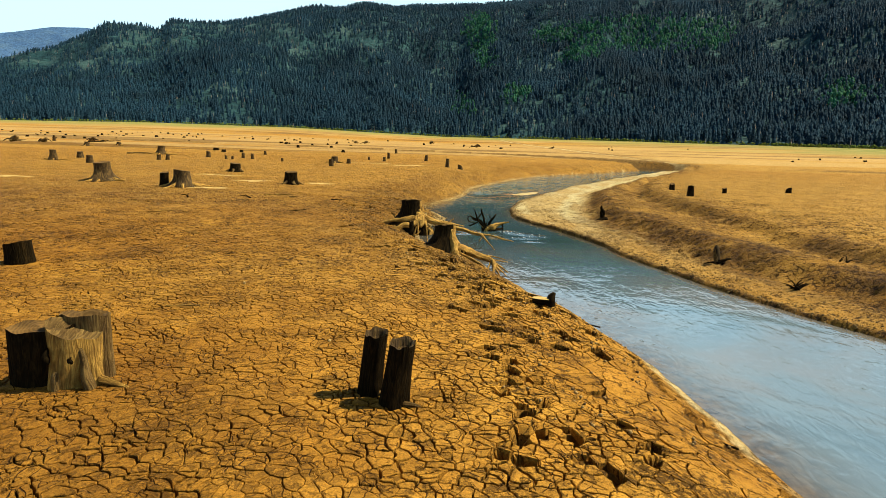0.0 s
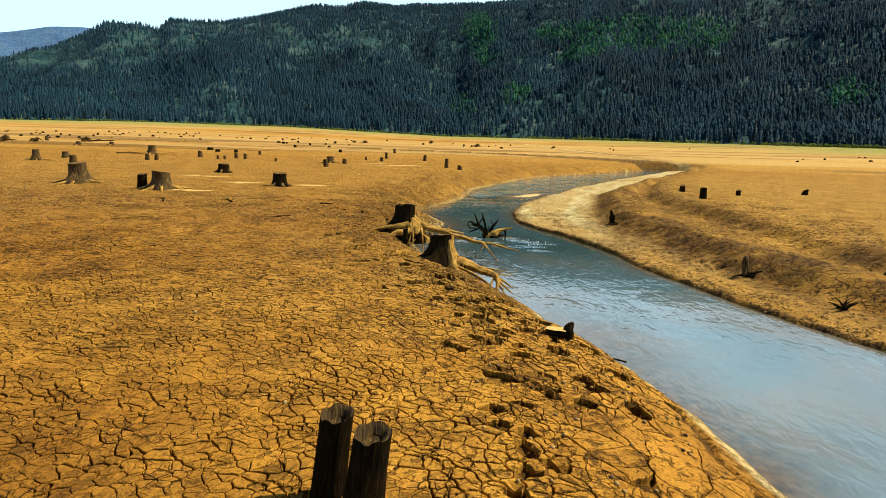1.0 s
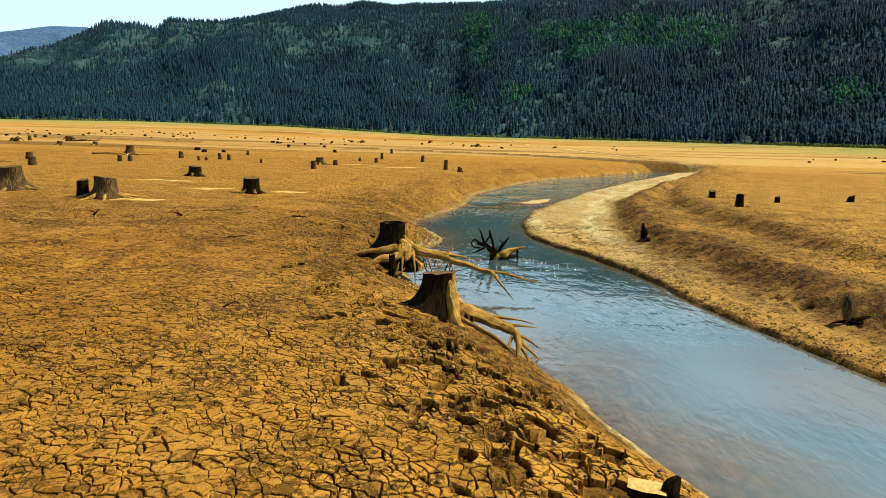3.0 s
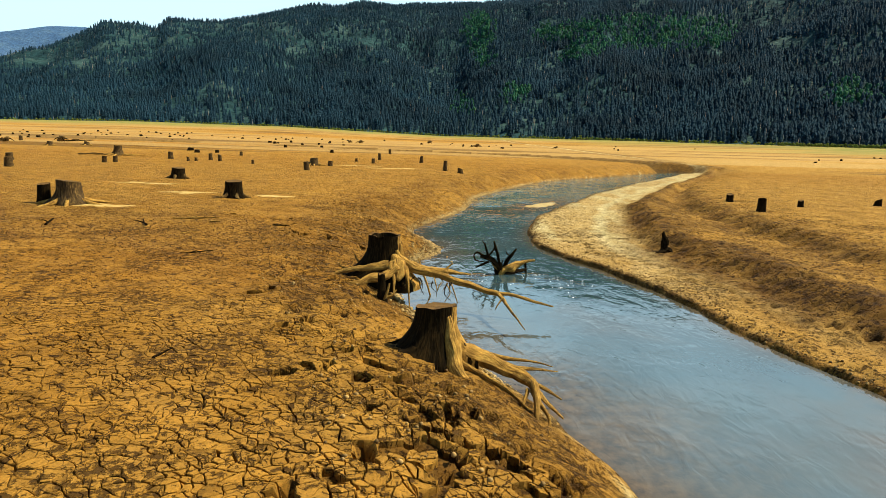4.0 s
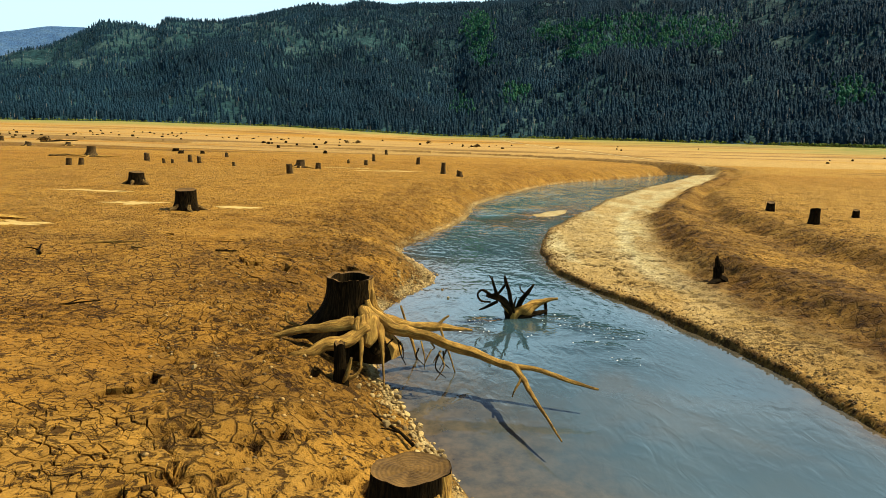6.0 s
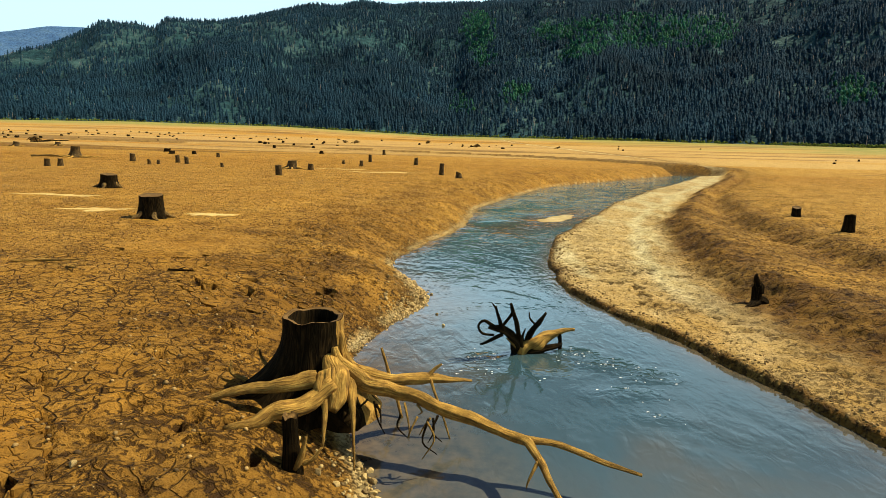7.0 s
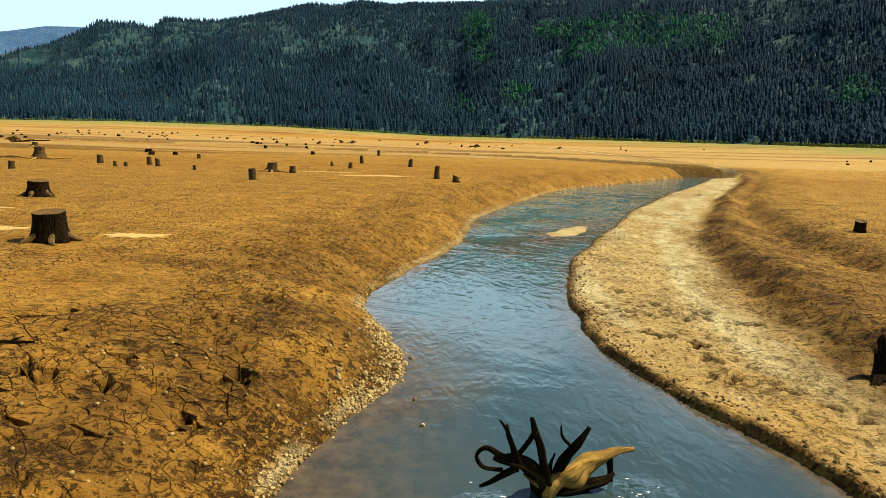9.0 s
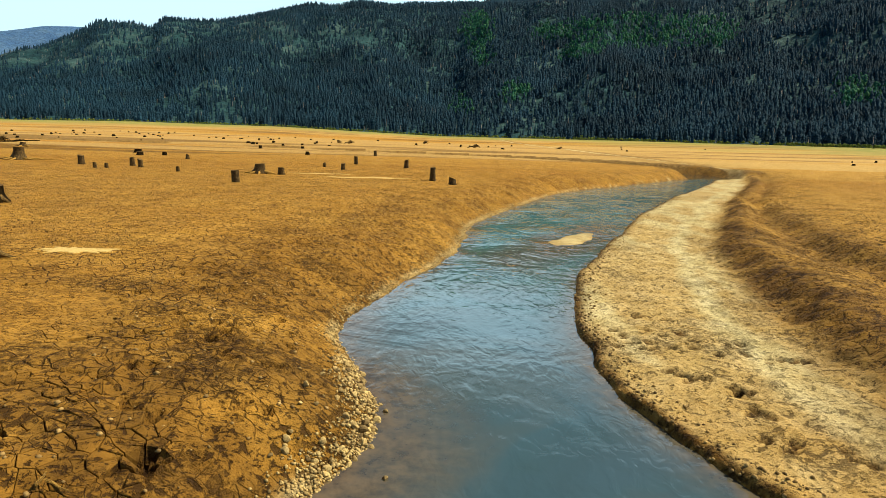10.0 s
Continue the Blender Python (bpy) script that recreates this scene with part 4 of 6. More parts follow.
def tube(points, sides=9, n=6, knot=0.10, seed=0, flat=1.0):
    """A gnarled limb along points of x, y, z, radius; its ends are closed."""
    line = smooth_line(points, n)
    c, rad = line[:, :3], np.maximum(line[:, 3], 0.002)
    rng = np.random.RandomState(seed + 100)
    phase = rng.uniform(0, 6.28, 4)
    # slow twists and swellings along the limb
    way = np.concatenate([[0], np.cumsum(np.linalg.norm(np.diff(c, axis=0), axis=1))])
    ends = np.minimum(way, way[-1] - way)
    amount = np.minimum(rad * 0.26, ends * 0.2)
    for axis in range(3):
        wave = np.sin(way * rng.uniform(4, 8) + rng.uniform(0, 6)) + 0.6 * np.sin(way * rng.uniform(10, 18) + rng.uniform(0, 6))
        c[:, axis] += amount * wave * (0.5 if axis == 2 else 0.8)
    rad = rad * (1 + 0.05 * np.sin(way * rng.uniform(5, 9) + phase[3]) + 0.05 * np.sin(way * 23 + phase[2]))
    v, uv, f = [], [], []
    along, side = 0.0, None
    for k in range(len(c)):
        t = c[min(k + 1, len(c) - 1)] - c[max(k - 1, 0)]
        t = t / (np.linalg.norm(t) + 1e-9)
        if side is None:
            side = np.cross(t, (0, 0, 1.0)) if abs(t[2]) < 0.9 else np.cross(t, (1.0, 0, 0))
        side = side - t * np.dot(side, t)
        side = side / (np.linalg.norm(side) + 1e-9)
        up = np.cross(side, t)
        if k:
            along += np.linalg.norm(c[k] - c[k - 1])
        for s in range(sides + 1):
            th = 2 * math.pi * s / sides
            q = rad[k] * (1 + knot * math.sin(3 * th + phase[0] + along * 2.0) + knot * 0.7 * math.sin(2 * th + phase[1] - along * 5)
                          + knot * 0.6 * math.sin(th + phase[2] + along * 9))
            v.append(c[k] + q * (math.cos(th) * side + flat * math.sin(th) * up))
            uv.append((th * 0.06 + seed, along))
    m = sides + 1
    for k in range(len(c) - 1):
        for s in range(sides):
            i = k * m + s
            f.append((i, i + 1, i + m + 1, i + m))
    for k, sign in ((0, 1), (len(c) - 1, -1)):
        v.append(c[k])
        uv.append((seed, k))
        ring = [k * m + s for s in range(m)]
        f += [(ring[s + 1], ring[s], len(v) - 1) if sign > 0 else (ring[s], ring[s + 1], len(v) - 1) for s in range(sides)]
    return v, f, uv


def trunk_shape(r, h, flare, lean, seed, sides=30, levels=12, fluting=0.10, ragged=0.02, slope=(0, 0), sink=0.25, squash=1.0, lobes=(), skirt=3.0):
    """The side of a stump, and its rim: verts, faces, map, rim points."""
    rng = np.random.RandomState(seed)
    ph = rng.uniform(0, 6.28, 6)
    v, uv, f, rim = [], [], [], []
    for k in range(levels + 1):
        q = k / levels
        z = -sink + (h + sink) * q
        w = max(z, 0) / h
        grow = 1 + (flare - 1) * max(0.0, 1 - w) ** 2.6
        for s in range(sides + 1):
            th = 2 * math.pi * s / sides
            lobe = math.cos(4 * th + ph[0]) * 0.5 + math.cos(3 * th + ph[1]) * 0.35 + math.cos(7 * th + ph[2]) * 0.25
            fl = fluting * (0.22 + 1.6 * max(0, 1 - w) ** 1.6) * lobe + (0.025 * math.cos(13 * th + ph[3] + 2 * q) + 0.018 * math.cos(19 * th + ph[4])) * (1 - 0.65 * w)
            rad = r * grow * (1 + fl)
            for turn, out, wide in lobes:      # buttresses that run out into roots
                off = (th - radians(turn) + math.pi) % (2 * math.pi) - math.pi
                rad += r * out * max(0.0, 1 - w * 1.15) ** skirt * math.exp(-(off / wide) ** 2)
            top = (ragged * math.sin(5 * th + ph[4]) + ragged * 0.5 * math.sin(8 * th + ph[5]) + slope[0] * rad * math.cos(th) + slope[1] * rad * math.sin(th)) * q ** 3
            x, y = rad * math.cos(th), rad * math.sin(th) * squash
            v.append((x + lean[0] * max(z, 0), y + lean[1] * max(z, 0), z + top))
            uv.append((th * 0.22 + seed, z))
    m = sides + 1
    for k in range(levels):
        for s in range(sides):
            i = k * m + s
            f.append((i, i + 1, i + m + 1, i + m))
    rim = v[-m:]
    return (v, f, uv), rim


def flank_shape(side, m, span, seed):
    """A ragged strip, pale for sunlight, laid on a trunk's side between two bearings in degrees."""
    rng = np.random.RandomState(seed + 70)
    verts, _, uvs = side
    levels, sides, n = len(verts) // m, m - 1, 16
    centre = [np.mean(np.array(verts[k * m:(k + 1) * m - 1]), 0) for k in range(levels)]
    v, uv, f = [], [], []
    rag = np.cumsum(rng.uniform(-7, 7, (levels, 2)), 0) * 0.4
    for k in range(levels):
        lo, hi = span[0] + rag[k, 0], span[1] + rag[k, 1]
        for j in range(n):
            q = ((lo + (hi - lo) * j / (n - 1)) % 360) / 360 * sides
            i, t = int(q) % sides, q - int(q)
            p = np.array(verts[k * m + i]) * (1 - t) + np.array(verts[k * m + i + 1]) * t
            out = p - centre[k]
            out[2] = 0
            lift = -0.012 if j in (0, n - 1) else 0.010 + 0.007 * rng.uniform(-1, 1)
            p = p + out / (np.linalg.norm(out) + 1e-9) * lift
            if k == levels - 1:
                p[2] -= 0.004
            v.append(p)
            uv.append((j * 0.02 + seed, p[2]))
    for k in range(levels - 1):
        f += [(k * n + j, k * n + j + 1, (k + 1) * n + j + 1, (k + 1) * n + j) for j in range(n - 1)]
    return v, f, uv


def cut_shape(rim, drop=0.012, hollow=0.0, seed=0):
    """The sawn top inside a rim; hollow: how deep its rotten heart goes."""
    rng = np.random.RandomState(seed + 40)
    rim = np.array(rim[:-1])
    c = rim.mean(0)
    v, uv, f = [], [], []
    rings = ((1.0, 0.0), (0.86, drop), (0.55, drop * 1.6), (0.25, drop * 1.2))
    if hollow:
        rings = ((1.0, 0.0), (0.84, drop), (0.72, hollow * 0.35), (0.62, hollow), (0.3, hollow * 1.1))
    n = len(rim)
    worn = np.convolve(np.tile(rng.uniform(-1, 1, n), 3), np.ones(5) / 3.0, "same")[n:2 * n]
    for k, (q, down) in enumerate(rings):
        for s in range(n):
            p = c + (rim[s] - c) * q * (1 + (0.07 * worn[s] if 0 < k else 0))
            p[2] -= down + (0.006 * rng.uniform(-1, 1) if k else 0)
            v.append(p)
            uv.append(((p[0] - c[0]), (p[1] - c[1])))
    v.append(c - np.array([0, 0, rings[-1][1]]))
    uv.append((0, 0))
    for k in range(len(rings) - 1):
        for s in range(n):
            i, j = k * n + s, k * n + (s + 1) % n
            f.append((i, j, j + n, i + n))
    b = (len(rings) - 1) * n
    f += [(b + s, b + (s + 1) % n, len(v) - 1) for s in range(n)]
    return v, f, uv


def stump(x, y, r, h, label, flare=1.5, lean=(0, 0), seed=1, hollow=0.0, roots=(), z=None, wood=None, root_wood=None, group="", turn=0.0, dark_roots=(), bare=None, **shape):
    """A sawn stump with its roots; roots: lists of x, y, z, radius from its foot."""
    base = new("tree_stump")
    zz = ground_at(x, y) if z is None else z
    base.matrix_world = pose(x, y, zz, 0, 0, turn)
    tagged(base, label, "tree stump", group)
    side, rim = trunk_shape(r, h, flare, lean, seed, **shape)
    trunk = part("trunk", side, wood or M_WOOD, base)
    # a pale strip paints the trunk's sunlit side
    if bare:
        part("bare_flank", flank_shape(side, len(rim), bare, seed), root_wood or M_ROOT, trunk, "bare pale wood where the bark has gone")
    v, f, uv = cut_shape(rim, 0.012, hollow, seed)
    n = len(rim) - 1
    part("cut_face", (v, f[:n] if hollow else f, uv), M_CUT, trunk, "weathered sawn top")
    if hollow:
        part("rotten_heart", (v, f[n:], uv), M_DARK, trunk, "dark hollow rotted heart")
    for k, pts in enumerate(roots):
        part("root", tube(pts, 9, 6, 0.12, seed * 7 + k), M_DARK if k in dark_roots else root_wood or M_ROOT, base, "" if k in dark_roots else "bleached exposed root")
    return base


def short_roots(r, seed, count=5, reach=0.5):
    """Root spurs that dive into the mud round a stump."""
    rng = random.Random(seed)
    out = []
    for k in range(count):
        t = 2 * math.pi * (k + rng.uniform(-0.3, 0.3)) / count
        c, s, q = math.cos(t), math.sin(t), reach * rng.uniform(0.6, 1.3)
        out.append([(r * 0.7 * c, r * 0.7 * s, 0.22, r * 0.30), (r * 1.2 * c, r * 1.2 * s, 0.10, r * 0.25),
                    ((r * 1.2 + q * 0.5) * c, (r * 1.2 + q * 0.5) * s + 0.05, 0.03, r * 0.16), ((r * 1.2 + q) * c, (r * 1.2 + q) * s, -0.06, r * 0.05)])
    return out


# ---------------------------------------------------------------- the stumps in the foreground
def broken_stump():
    """A broad stump: a sawn block dark for shade, a taller split half, a side pale for sunlight."""
    base = new("tree_stump")
    x, y = -3.99, 6.26
    z = ground_at(x, y)
    base.matrix_world = pose(x, y, z)
    tagged(base, "broad split stump of weathered wood on cracked mud", "tree stump", "stumps on the lake bed")
    # shade and sun on the stump are put into the choice of wood
    for r, h, flare, seed, fl, ox, oy, mat, deep, squash, slope, turn, words in (
            (0.33, 0.62, 1.04, 5, 0.05, -0.20, -0.04, M_DARK, 0.0, 0.42, (0.04, 0.10), 14, "dark sawn block"),
            (0.27, 0.71, 1.06, 9, 0.10, 0.15, 0.16, M_WOOD, 0.06, 0.50, (0.03, 0.0), 0, "taller split half"),
            (0.27, 0.60, 1.14, 14, 0.20, 0.14, -0.02, M_ROOT, 0.0, 0.60, (-0.22, 0.30), 28, "bare sunlit split side")):
        side, rim = trunk_shape(r, h, flare, (0.0, 0.02), seed, 34, 14, fl, 0.010, slope, 0.2, squash)
        c, w = math.cos(radians(turn)), math.sin(radians(turn))
        place = lambda q: [(a * c - b * w + ox, a * w + b * c + oy, z) for a, b, z in q]
        trunk = part("trunk", (place(side[0]), side[1], side[2]), mat, base, words)
        part("cut_face", cut_shape(place(rim), 0.015, deep, seed), M_WOOD if mat is M_ROOT else M_CUT, trunk, "weathered sawn top")
    # dark lumps on the split side stand in for shaded knot holes
    for hx, hy, hz, hr in ((-0.04, -0.20, 0.34, 0.060), (0.19, -0.19, 0.30, 0.026)):
        part("knot_hole", tube([(hx, hy - 0.012, hz - 1.3 * hr, hr * 0.25), (hx + 0.01, hy - 0.02, hz - 0.4 * hr, hr), (hx - 0.01, hy - 0.015, hz + 0.5 * hr, hr * 0.9), (hx, hy, hz + 1.6 * hr, hr * 0.2)], 9, 4, 0.2, int(900 * hx) + 70, 0.6), M_DARK, base, "black rotted knot hole")
    for k, (ax, ay, h, w) in enumerate(((0.04, -0.20, 0.30, 0.045), (0.32, -0.16, 0.42, 0.05))):
        pts = [(ax * 1.15 + 0.02, ay * 1.15, -0.15, w * 1.25), (ax * 1.08, ay * 1.08, 0.10, w * 1.05), (ax * 0.95, ay * 0.92, h * 0.55, w * 0.8), (ax * 0.75, ay * 0.7, h, w * 0.4)]
        part("buttress", tube(pts, 11, 5, 0.16, 60 + k), M_WOOD, base, "bare sunlit grain")
    part("root", tube([(0.40, -0.05, 0.05, 0.05), (0.58, -0.10, 0.03, 0.03), (0.75, -0.14, 0.0, 0.012)], 7, 5, 0.1, 66), M_ROOT, base)


def pole_stump(x, y, r, h, lean, seed):
    """A pole, its wood dark to carry shade, snapped off, with a hollow rim."""
    base = new("pole_stump")
    base.matrix_world = pose(x, y, ground_at(x, y))
    tagged(base, "slim dark snapped pole leaning on cracked mud", "tree stump", "stumps on the lake bed")
    side, rim = trunk_shape(r, h, 1.12, lean, seed, 26, 14, 0.12, 0.012, (0.06, 0.14), 0.2)
    trunk = part("trunk", side, M_DARK, base)
    part("cut_face", cut_shape(rim, 0.015, 0.07, seed), M_HALF_DARK, trunk, "rotten top")
    part("root", tube([(0.08, -0.05, 0.02, 0.03), (0.20, -0.06, 0.02, 0.022), (0.30, -0.04, -0.02, 0.010)], 7, 5, 0.1, seed), M_WOOD, base)


def shoreline_stump():
    """The stump on the bank whose roots hang down to the water."""
    x, y, z = 0.10, 17.22, -0.27
    roots = [
        [(0.24, -0.03, 0.52, 0.06), (0.32, -0.04, 0.22, 0.12), (0.52, -0.07, 0.02, 0.16), (0.82, -0.12, -0.07, 0.14), (1.13, -0.22, -0.16, 0.115), (1.40, -0.58, -0.22, 0.085), (1.38, -0.95, -0.36, 0.05), (1.34, -1.24, -0.47, 0.025)],
        [(1.32, -0.48, -0.20, 0.08), (1.52, -0.75, -0.36, 0.05), (1.74, -0.92, -0.52, 0.022)],
        [(1.22, -0.33, -0.18, 0.08), (1.55, -0.28, -0.36, 0.05), (1.87, -0.13, -0.60, 0.02)],
        [(1.36, -0.62, -0.26, 0.06), (1.52, -1.00, -0.46, 0.035), (1.50, -1.30, -0.62, 0.018)],
        [(1.30, -0.60, -0.26, 0.05), (1.18, -0.92, -0.42, 0.03), (1.02, -1.12, -0.46, 0.015)],
        [(0.28, 0.12, 0.02, 0.12), (0.90, 0.38, -0.16, 0.065), (1.52, 0.49, -0.27, 0.030), (1.85, 0.52, -0.36, 0.012)],
        [(0.30, 0.05, 0.00, 0.12), (1.00, 0.24, -0.24, 0.06), (1.55, 0.40, -0.36, 0.035), (1.92, 0.48, -0.42, 0.012)],
        [(0.30, -0.20, -0.04, 0.12), (0.72, -0.50, -0.14, 0.075), (1.05, -0.62, -0.28, 0.055), (1.28, -0.95, -0.40, 0.02)],
        [(0.20, -0.17, 0.60, 0.06), (0.25, -0.24, 0.38, 0.10), (0.31, -0.42, 0.14, 0.125), (0.38, -0.72, -0.04, 0.12), (0.46, -0.98, -0.16, 0.09), (0.50, -1.12, -0.28, 0.05)],
        [(-0.25, -0.30, 0.04, 0.22), (-0.48, -0.55, 0.02, 0.15), (-0.72, -0.72, 0.02, 0.07), (-0.95, -0.80, -0.03, 0.02)],
        [(-0.30, 0.10, 0.05, 0.18), (-0.55, 0.12, 0.06, 0.10), (-0.90, 0.02, 0.08, 0.03)],
        [(-0.62, -0.30, 0.13, 0.035), (-0.95, -0.28, 0.13, 0.030), (-1.25, -0.36, 0.10, 0.012)],
    ]
    roots = [[(a, b, c, r * (0.82 if k in (0, 8) else 0.62 if k < 8 else 0.9)) for a, b, c, r in pts] for k, pts in enumerate(roots)]
    # dark trunk and left roots carry the shade, pale flank and roots the sun
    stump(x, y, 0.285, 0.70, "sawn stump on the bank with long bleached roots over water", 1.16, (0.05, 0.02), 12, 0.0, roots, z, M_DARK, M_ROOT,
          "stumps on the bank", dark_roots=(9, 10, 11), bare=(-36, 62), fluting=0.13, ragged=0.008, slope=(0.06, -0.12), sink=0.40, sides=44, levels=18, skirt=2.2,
          lobes=((205, 1.45, 0.50), (240, 1.1, 0.45), (-80, 0.95, 0.40), (-55, 0.7, 0.30), (-12, 1.1, 0.40), (160, 0.9, 0.45), (80, 0.6, 0.4)))


def hollow_stump():
    """The tall hollow stump undercut by the stream, on stilts of roots."""
    x, y, z = -1.10, 22.70, -0.50
    X = lambda px, py, pz, r: (px - x, py - y, pz - z, r)
    roots = [
        [X(-0.95, 22.15, -0.02, 0.11), X(-1.35, 22.05, -0.07, 0.10), X(-1.85, 22.0, -0.15, 0.07), X(-2.25, 21.95, -0.25, 0.025)],
        [X(-0.75, 22.12, -0.08, 0.14), X(-1.05, 21.87, -0.22, 0.13), X(-1.40, 21.67, -0.28, 0.11), X(-1.78, 21.45, -0.34, 0.07)],
        [X(-0.76, 22.60, 0.42, 0.04), X(-0.69, 22.57, 0.15, 0.09), X(-0.50, 22.53, -0.08, 0.125), X(-0.15, 22.62, -0.20, 0.11), X(0.35, 22.95, -0.30, 0.085), X(0.90, 23.18, -0.42, 0.025)],
        [X(0.30, 22.92, -0.29, 0.05), X(0.42, 22.97, -0.18, 0.035), X(0.50, 22.98, -0.12, 0.02)],
        [X(-0.80, 22.44, 0.26, 0.05), X(-0.70, 22.39, 0.05, 0.11), X(-0.45, 22.33, -0.11, 0.135), X(-0.10, 22.30, -0.19, 0.125), X(0.30, 22.18, -0.27, 0.115), X(0.80, 21.98, -0.38, 0.10), X(1.32, 21.75, -0.48, 0.085), X(1.50, 21.40, -0.50, 0.06), X(1.62, 20.75, -0.58, 0.04), X(1.82, 19.95, -0.74, 0.012)],
        [X(1.28, 21.76, -0.48, 0.07), X(1.80, 21.65, -0.52, 0.05), X(2.25, 21.45, -0.60, 0.04), X(2.60, 21.32, -0.65, 0.022)],
        [X(1.50, 21.30, -0.52, 0.035), X(1.40, 21.15, -0.62, 0.02), X(1.36, 21.10, -0.70, 0.01)],
        [X(-0.90, 22.20, 0.0, 0.13), X(-0.88, 22.05, -0.10, 0.14), X(-0.82, 21.90, -0.30, 0.07), X(-0.80, 21.70, -0.62, 0.025)],
        [X(-0.60, 22.30, -0.10, 0.16), X(-0.52, 22.05, -0.28, 0.09), X(-0.48, 21.85, -0.55, 0.04), X(-0.45, 21.65, -0.95, 0.015)],
        [X(-1.35, 22.45, -0.15, 0.20), X(-1.65, 22.30, -0.30, 0.15), X(-1.95, 22.25, -0.38, 0.08), X(-2.25, 22.35, -0.42, 0.02)],
    ]
    roots = [[(a, b, c, r * (0.80 if k in (0, 1, 9) else 0.5 if k in (7, 8) else 0.72)) for a, b, c, r in pts] for k, pts in enumerate(roots)]
    # near-black trunk and left root for shade, pale strip for the sunlit edge
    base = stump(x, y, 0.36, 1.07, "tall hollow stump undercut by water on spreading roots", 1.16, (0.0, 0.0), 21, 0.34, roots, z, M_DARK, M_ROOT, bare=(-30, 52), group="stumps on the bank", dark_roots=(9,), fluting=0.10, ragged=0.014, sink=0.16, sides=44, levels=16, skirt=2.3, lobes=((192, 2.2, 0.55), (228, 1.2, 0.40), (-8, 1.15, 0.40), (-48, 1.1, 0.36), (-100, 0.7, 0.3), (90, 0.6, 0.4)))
    rng = random.Random(5)
    long_root = [o for o in base.children if o.name.startswith("root") and "heart" not in o.name][4]
    part("buttress", tube([X(-0.86, 22.46, 0.14, 0.06), X(-0.80, 22.32, 0.02, 0.13), X(-0.76, 22.18, -0.08, 0.16), X(-0.72, 22.04, -0.20, 0.11), X(-0.72, 21.94, -0.32, 0.05)], 12, 6, 0.16, 290), M_ROOT, base, "bleached knot where the roots meet")
    for k in range(15):
        a = rng.uniform(-0.65, 0.50)
        b = 22.3 - 0.32 * (a + 0.75) + rng.uniform(-0.22, 0.22)
        top = -0.28 - 0.12 * max(a, 0)
        drop = rng.uniform(0.12, 0.30) if k % 4 else 0.40
        pts = [X(a, b, top, 0.014), X(a + rng.uniform(-0.10, 0.10), b - rng.uniform(0, 0.15), top - 0.5 * drop, 0.011), X(a + rng.uniform(-0.14, 0.14), b - rng.uniform(0, 0.15), top - drop, 0.005)]
        part("rootlet", tube(pts, 6, 4, 0.1, 300 + k), M_DARK if k % 3 else M_ROOT, long_root)
    # dead branches that lean on the roots
    part("branch", tube([X(-0.02, 23.20, -0.98, 0.022), X(-0.16, 23.40, -0.60, 0.025), X(-0.34, 23.60, -0.14, 0.018)], 7, 5, 0.08, 330), M_ROOT, base)
    part("branch", tube([X(0.36, 22.90, -0.30, 0.018), X(0.48, 22.75, -0.60, 0.016), X(0.62, 22.65, -0.98, 0.012)], 7, 5, 0.08, 331), M_ROOT, base)
    part("branch", tube([X(-1.60, 22.70, -0.20, 0.03), X(-1.75, 22.75, -0.02, 0.02), X(-1.80, 22.80, 0.10, 0.01)], 7, 5, 0.08, 332), M_ROOT, base)
    part("branch", tube([X(-1.90, 22.60, -0.25, 0.03), X(-2.10, 22.65, -0.18, 0.02), X(-2.12, 22.72, -0.05, 0.012)], 7, 5, 0.08, 333), M_ROOT, base)


def small_post():
    """A dark post with thin bleached roots sprawling from its foot."""
    roots = [[(-0.04, -0.04, 0.03, 0.045), (-0.32, -0.16, 0.03, 0.032), (-0.68, -0.26, 0.01, 0.022), (-1.00, -0.36, -0.03, 0.010)],
             [(-0.03, 0.04, 0.06, 0.040), (-0.24, 0.10, 0.10, 0.030), (-0.48, 0.16, 0.14, 0.012)],
             [(-0.12, -0.10, 0.02, 0.030), (-0.22, -0.26, 0.02, 0.020), (-0.26, -0.40, -0.02, 0.008)],
             [(0.05, -0.04, 0.04, 0.040), (0.12, -0.06, 0.20, 0.032), (0.16, -0.04, 0.38, 0.016)],
             [(0.05, 0.0, 0.05, 0.035), (0.20, 0.02, 0.10, 0.024), (0.30, 0.06, 0.22, 0.010)]]
    stump(-1.00, 21.12, 0.078, 0.56, "short dark post in the mud beside spreading roots", 1.5, (-0.03, 0.06), 31, 0.0, roots, None, M_DARK, M_ROOT, "posts", sides=16, ragged=0.02, sink=0.25)


